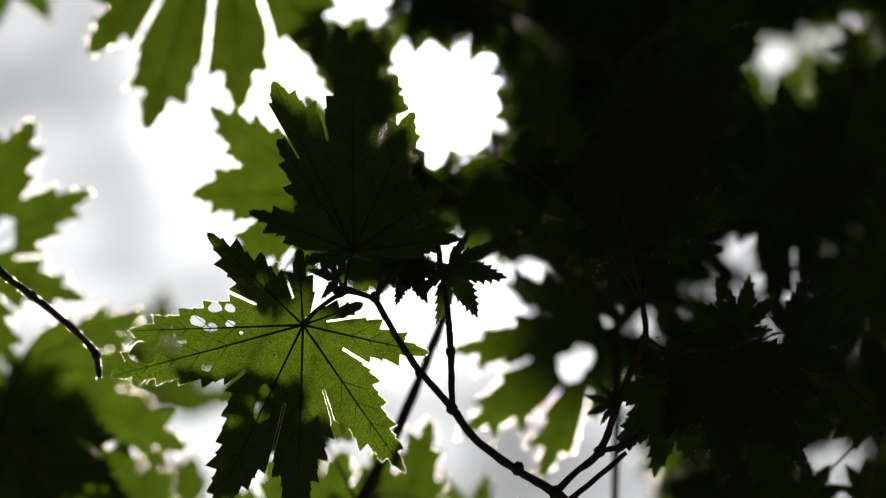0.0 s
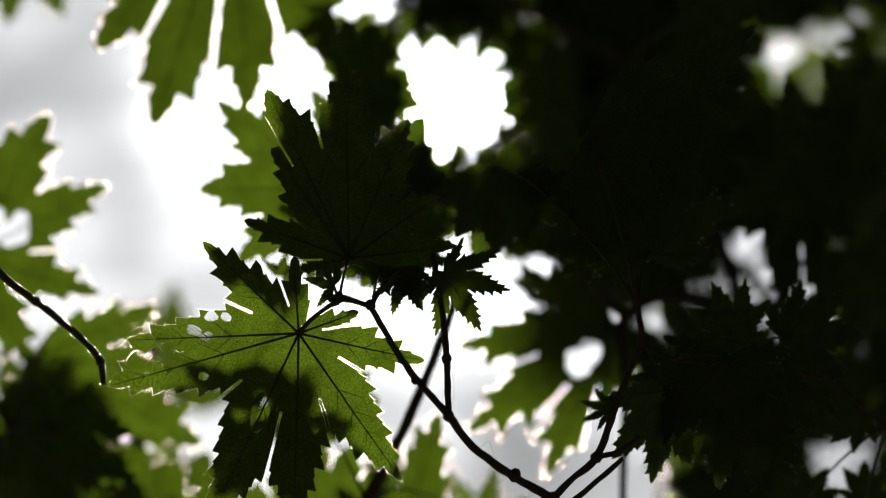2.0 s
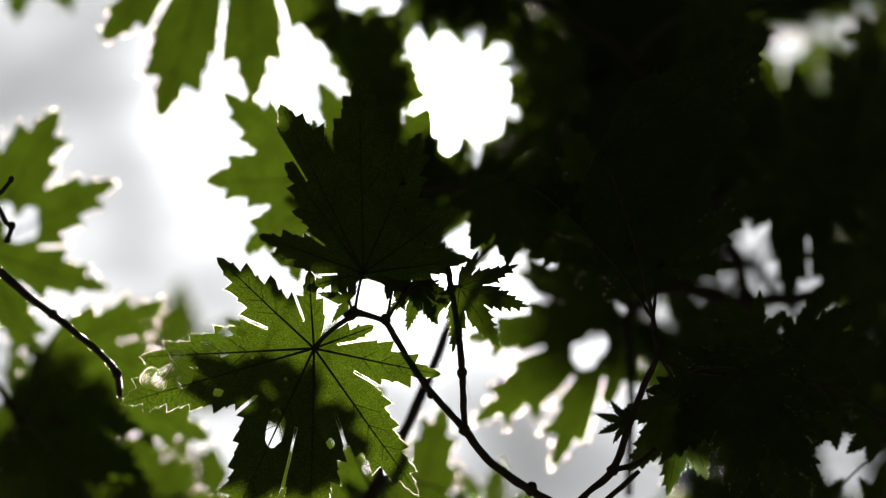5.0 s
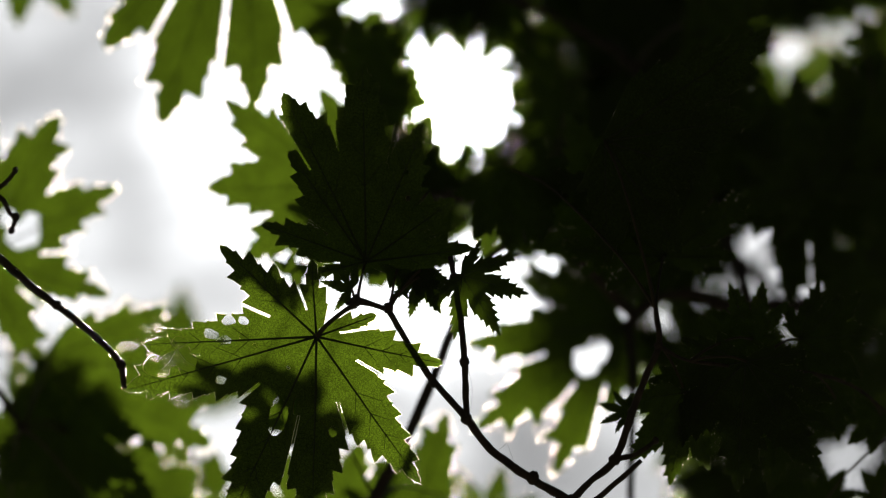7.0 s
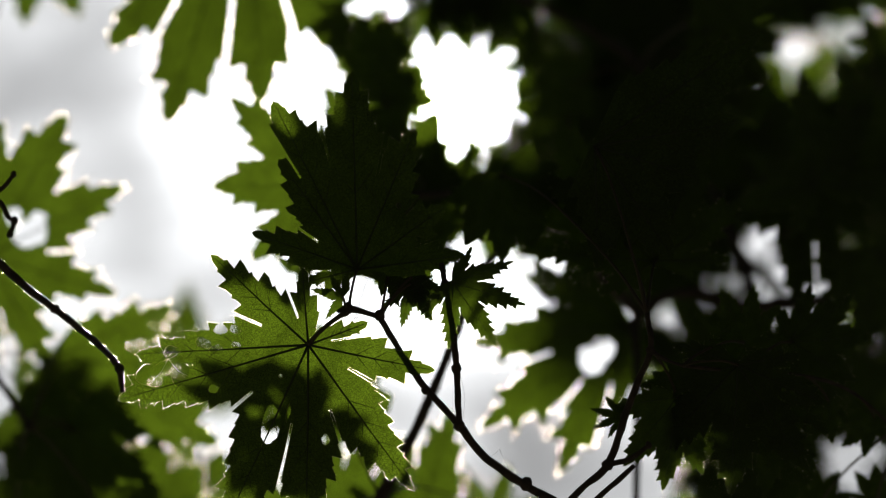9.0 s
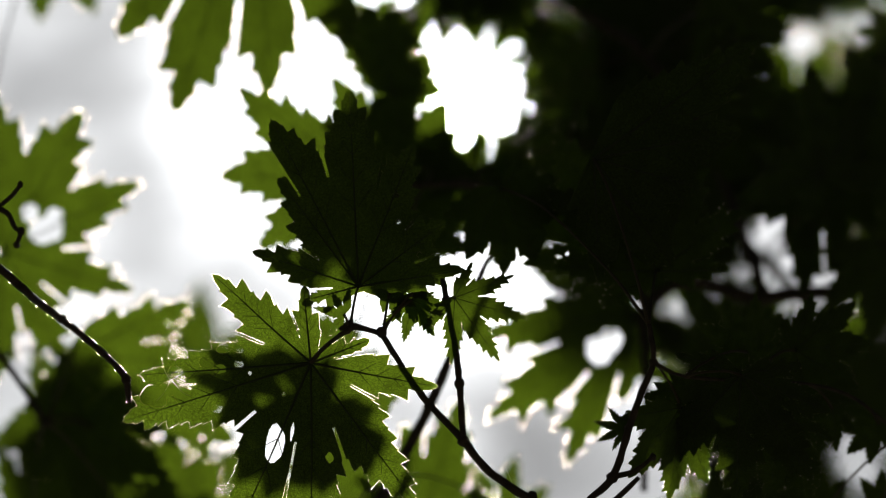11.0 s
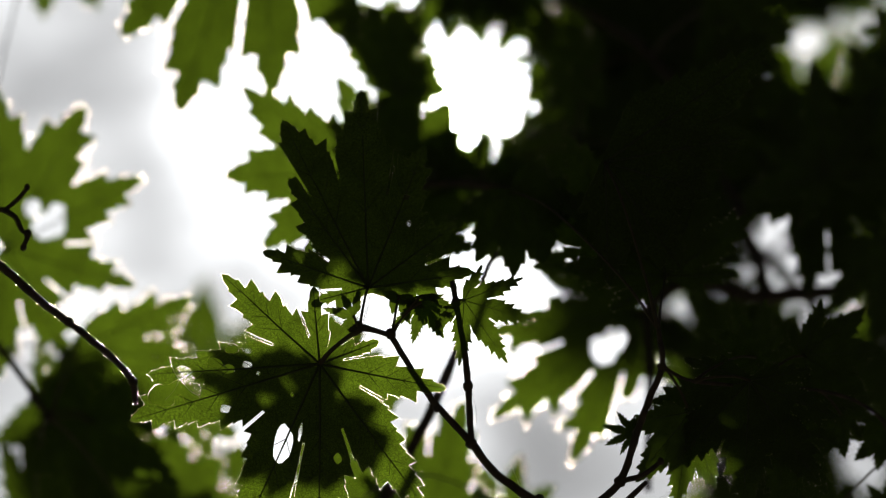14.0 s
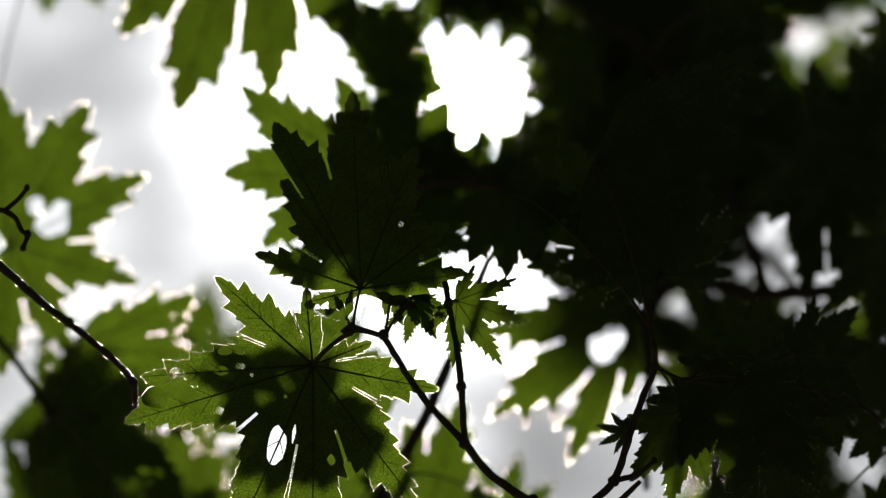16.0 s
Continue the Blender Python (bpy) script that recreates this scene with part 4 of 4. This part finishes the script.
far_twig((0.3028, -0.1703, 1.65, 0.00371), (0.2544, -0.1791, 1.58, 0.00284), (0.2078, -0.1751, 1.5, 0.00202))


def silk(ob, rows):
    """A strand of spider silk strung between points of a bough."""
    bm = bmesh.new()
    pts = [local(ob, *p) for p in rows]
    tube(bm, smooth_path([(*p, 0.00006) for p in pts], 5), 4)
    return part("silk_strand", bm, SILK, ob, "fine pale strand of spider silk")


silk(main_bough, [(0.0158, -0.0706, 0.9), (0.0194, -0.0720, 0.899), (0.0228, -0.0693, 0.898)])
silk(main_bough, [(0.0228, -0.0693, 0.898), (0.0244, -0.0735, 0.898), (0.0259, -0.0779, 0.9)])
silk(main_bough, [(-0.0974, -0.0320, 0.895), (-0.0949, -0.0356, 0.894), (-0.0904, -0.0332, 0.895)])
silk(main_bough, [(-0.0949, -0.0356, 0.894), (-0.0973, -0.0400, 0.894), (-0.1004, -0.0431, 0.895)])
silk(main_bough, [(-0.0949, -0.0356, 0.894), (-0.0913, -0.0400, 0.894), (-0.0884, -0.0417, 0.895)])
silk(main_bough, [(0.0089, -0.0423, 0.9), (0.0105, -0.0503, 0.898), (0.0097, -0.0595, 0.9)])


# ---- ground and trunk that carry the crown ----
def make_ground():
    bm = bmesh.new()
    bmesh.ops.create_grid(bm, x_segments=60, y_segments=60, size=30)
    for v in bm.verts:
        v.co.z = 0.12 * noise.noise(v.co * 0.35) + 0.03 * noise.noise(v.co * 1.7) - 0.05
        if max(abs(v.co.x), abs(v.co.y)) > 29.5:
            v.co.x *= 60
            v.co.y *= 60
            v.co.z = -0.3
    for f in bm.faces:
        f.smooth = True
    ob = part("ground", bm, SOIL, None)
    return tagged(ob, "dark brown forest floor of soil and litter", "ground", kind="structure")


def make_tree():
    """Trunk and limbs beside and above the path, into which the boughs run."""
    tree = tagged(new("maple_tree"), "grey-brown maple trunk with limbs arching overhead", "tree")
    tree.location = (1.12, 1.32, 0)

    def limb(name, rows, sides=12):
        bm = bmesh.new()
        tube(bm, smooth_path([(*(Vector(p) - tree.location), r) for p, r in rows]), sides, 0.12)
        return part(name, bm, TRUNK_BARK, tree)

    def in_view(u, v, d):
        return VIEW_AXES @ view_point(u, v, d)

    limb("trunk", [((1.14, 1.34, -0.2), 0.14), ((1.12, 1.32, 0.15), 0.105), ((1.1, 1.33, 1.2), 0.085), ((1.13, 1.3, 2.2), 0.075), ((1.08, 1.33, 3.1), 0.06), ((1.12, 1.36, 4.0), 0.04)], 18)
    limb("limb", [((1.1, 1.32, 2.6), 0.035), (in_view(0.86, 0.3, 1.66), 0.028), (in_view(0.5, 0.48, 1.55), 0.024), (in_view(0, 0.52, 1.45), 0.021), (in_view(-0.4, 0.36, 1.35), 0.018), (in_view(-0.47, 0.08, 1.25), 0.015), (in_view(-0.42, -0.03, 1.1), 0.012), (in_view(-0.3, -0.02, 0.95), 0.009)])
    limb("limb", [((1.12, 1.32, 1.9), 0.03), (in_view(0.82, -0.2, 1.5), 0.022), (in_view(0.55, -0.3, 1.2), 0.016), (in_view(0.3, -0.3, 1.0), 0.01), (in_view(0.0, -0.2, 0.98), 0.007)])
    limb("limb", [((1.12, 1.32, 2.4), 0.03), (in_view(0.8, -0.04, 1.85), 0.024), (in_view(0.5, -0.06, 1.88), 0.018)])
    limb("limb", [((1.1, 1.32, 2.5), 0.03), (in_view(0.7, 0.06, 1.5), 0.022), (in_view(0.34, 0.03, 1.29), 0.016)])


make_ground()
make_tree()


# ---- what moves ----
def sway(ob, rows):
    """Rows of seconds, shift across, shift up, turn in degrees, in the camera's view axes."""
    root = view_point(*ob["root"])
    walk(ob, [(t, VIEW_AXES @ Matrix.Translation(root + Vector((du, dv, 0))) @ pose(0, 0, 0, 0, 0, a)) for t, du, dv, a in rows])


def flutter(ob, rows):
    """Rows of seconds and two leans in degrees, about the leaf's own base."""
    base = Matrix.LocRotScale(ob.location, ob.rotation_euler, None)
    walk(ob, [(t, base @ pose(0, 0, 0, a, b, 0)) for t, a, b in rows])


def motions():
    flutter(small_leaf, [(0, 0, 30), (1.5, 0, 24), (3.5, 0, -2), (5, 0, 8), (7, 0, 14), (9, 0, -4), (11.5, 0, 0), (14, 0, 4), (16, 0, -2)])
    flutter(main_leaf, [(0, 1, 0), (2, 0, -1.5), (4, -1, 1), (6.5, 0, 0), (9, 1, -1), (11.5, -0.5, -2), (14, 0.5, -1), (16, 0, -1.5)])
    flutter(tip_leaf, [(0, 0, 6), (2, 4, 0), (4, -4, -5), (7, 2, 2), (9, -3, -4), (12, 3, 0), (16, -2, 3)])
    sway(main_bough, [(0, -0.00208, 0.00317, -0.66), (0.5, -0.00339, 0.00315, -0.35), (1, -0.00509, 0.00220, -0.05), (1.5, -0.00335, 0.00206, 0.04), (2, -0.00432, 0.00090, -0.19), (2.5, -0.00524, -0.00104, 0.05), (3, -0.00484, -0.00313, 0.29), (3.5, -0.00349, -0.00424, 1.00), (4, -0.00190, -0.00436, 0.23), (6.5, 0.00072, -0.00119, 0.21), (7, 0.00000, -0.00000, -0.00), (7.5, -0.00086, 0.00073, 0.28), (8, -0.00111, 0.00084, 0.23), (8.5, -0.00178, -0.00025, 0.15), (9, -0.00318, -0.00201, 0.58), (11.5, -0.00317, -0.00700, 1.68), (12, -0.00214, -0.00659, 0.56), (12.5, -0.00234, -0.00613, 1.29), (13, -0.00264, -0.00614, 1.12), (13.5, -0.00294, -0.00792, 0.79), (14, -0.00335, -0.00805, 1.06), (14.5, -0.00353, -0.00793, 0.86), (15, -0.00561, -0.00841, 0.77), (15.5, -0.00660, -0.00846, 0.15), (16, -0.00642, -0.00796, 1.41)])
    sway(left_twig, [(0, -0.00521, 0.00344, -0.00), (0.5, -0.00579, 0.00360, -0.00), (1, -0.00547, 0.00360, -0.00), (1.5, -0.00545, 0.00255, -0.00), (2, -0.00498, 0.00135, -0.00), (2.5, -0.00377, -0.00000, -0.00), (3, -0.00223, -0.00164, -0.00), (3.5, -0.00103, -0.00298, -0.00), (4, -0.00077, -0.00329, -0.00), (6.5, -0.00024, -0.00134, -0.00), (7, 0.00000, -0.00000, -0.00), (7.5, -0.00034, 0.00015, -0.00), (8, -0.00054, 0.00046, -0.00), (8.5, -0.00134, -0.00000, -0.00), (9, -0.00138, -0.00135, -0.00), (11.5, -0.00090, -0.00509, -0.00), (12, -0.00081, -0.00478, -0.00), (12.5, -0.00221, -0.00539, -0.00), (13, -0.00144, -0.00568, -0.00), (13.5, -0.00141, -0.00599, -0.00), (14, -0.00140, -0.00584, -0.00), (14.5, -0.00063, -0.00584, -0.00), (15, -0.00091, -0.00584, -0.00), (15.5, -0.00223, -0.00568, -0.00), (16, -0.00237, -0.00599, -0.00)])
    sway(left_bough, [(0, -0.00679, -0.00194, -0.00), (0.5, -0.00519, -0.00137, -0.00), (1, -0.00381, -0.00098, -0.00), (1.5, -0.00437, -0.00000, -0.00), (2, -0.00180, 0.00078, -0.00), (2.5, -0.00004, 0.00194, -0.00), (3, -0.00021, 0.00330, -0.00), (3.5, 0.00158, 0.00506, -0.00), (4, 0.00152, 0.00466, -0.00), (6.5, -0.00150, 0.00019, -0.00), (7, 0.00000, -0.00000, -0.00), (7.5, 0.00033, -0.00019, -0.00), (8, -0.00090, -0.00000, -0.00), (8.5, 0.00020, -0.00019, -0.00), (9, 0.00208, 0.00058, -0.00), (11.5, 0.00700, 0.00253, -0.00), (12, 0.00342, 0.00292, -0.00), (12.5, 0.00452, 0.00252, -0.00), (13, 0.00727, 0.00291, -0.00), (13.5, 0.00769, 0.00311, -0.00), (14, 0.00441, 0.00428, -0.00), (14.5, 0.00364, 0.00506, -0.00), (15, 0.00543, 0.00506, -0.00), (15.5, 0.00585, 0.00604, -0.00), (16, 0.00470, 0.00545, -0.00)])
    sway(back_bough, [(0, -0.00261, -0.00278, -0.00), (0.5, -0.00211, -0.00251, -0.00), (1, -0.00130, -0.00225, -0.00), (1.5, -0.00087, -0.00119, -0.00), (2, -0.00065, -0.00059, -0.00), (2.5, 0.00024, 0.00092, -0.00), (3, 0.00093, 0.00250, -0.00), (3.5, 0.00095, 0.00428, -0.00), (4, 0.00037, 0.00468, -0.00), (6.5, 0.00006, -0.00007, -0.00), (7, 0.00000, -0.00000, -0.00), (7.5, 0.00027, -0.00034, -0.00), (8, 0.00100, 0.00026, -0.00), (8.5, 0.00074, -0.00014, -0.00), (9, 0.00147, 0.00066, -0.00), (11.5, 0.00263, 0.00541, -0.00), (12, 0.00289, 0.00415, -0.00), (12.5, 0.00183, 0.00416, -0.00), (13, 0.00206, 0.00468, -0.00), (13.5, 0.00109, 0.00461, -0.00), (14, 0.00085, 0.00535, -0.00), (14.5, -0.00030, 0.00514, -0.00), (15, -0.00061, 0.00554, -0.00), (15.5, -0.00131, 0.00567, -0.00), (16, -0.00101, 0.00594, -0.00)])
    sway(far_bough, [(0, -0.00340, -0.00362, -0.00), (0.5, -0.00275, -0.00327, -0.00), (1, -0.00169, -0.00294, -0.00), (1.5, -0.00114, -0.00156, -0.00), (2, -0.00084, -0.00078, -0.00), (2.5, 0.00031, 0.00120, -0.00), (3, 0.00121, 0.00326, -0.00), (3.5, 0.00124, 0.00559, -0.00), (4, 0.00048, 0.00611, -0.00), (6.5, 0.00007, -0.00009, -0.00), (7, 0.00000, -0.00000, -0.00), (7.5, 0.00035, -0.00044, -0.00), (8, 0.00131, 0.00034, -0.00), (8.5, 0.00097, -0.00018, -0.00), (9, 0.00192, 0.00085, -0.00), (11.5, 0.00343, 0.00705, -0.00), (12, 0.00377, 0.00541, -0.00), (12.5, 0.00239, 0.00542, -0.00), (13, 0.00269, 0.00611, -0.00), (13.5, 0.00143, 0.00602, -0.00), (14, 0.00111, 0.00697, -0.00), (14.5, -0.00039, 0.00671, -0.00), (15, -0.00080, 0.00723, -0.00), (15.5, -0.00171, 0.00740, -0.00), (16, -0.00132, 0.00774, -0.00)])


motions()
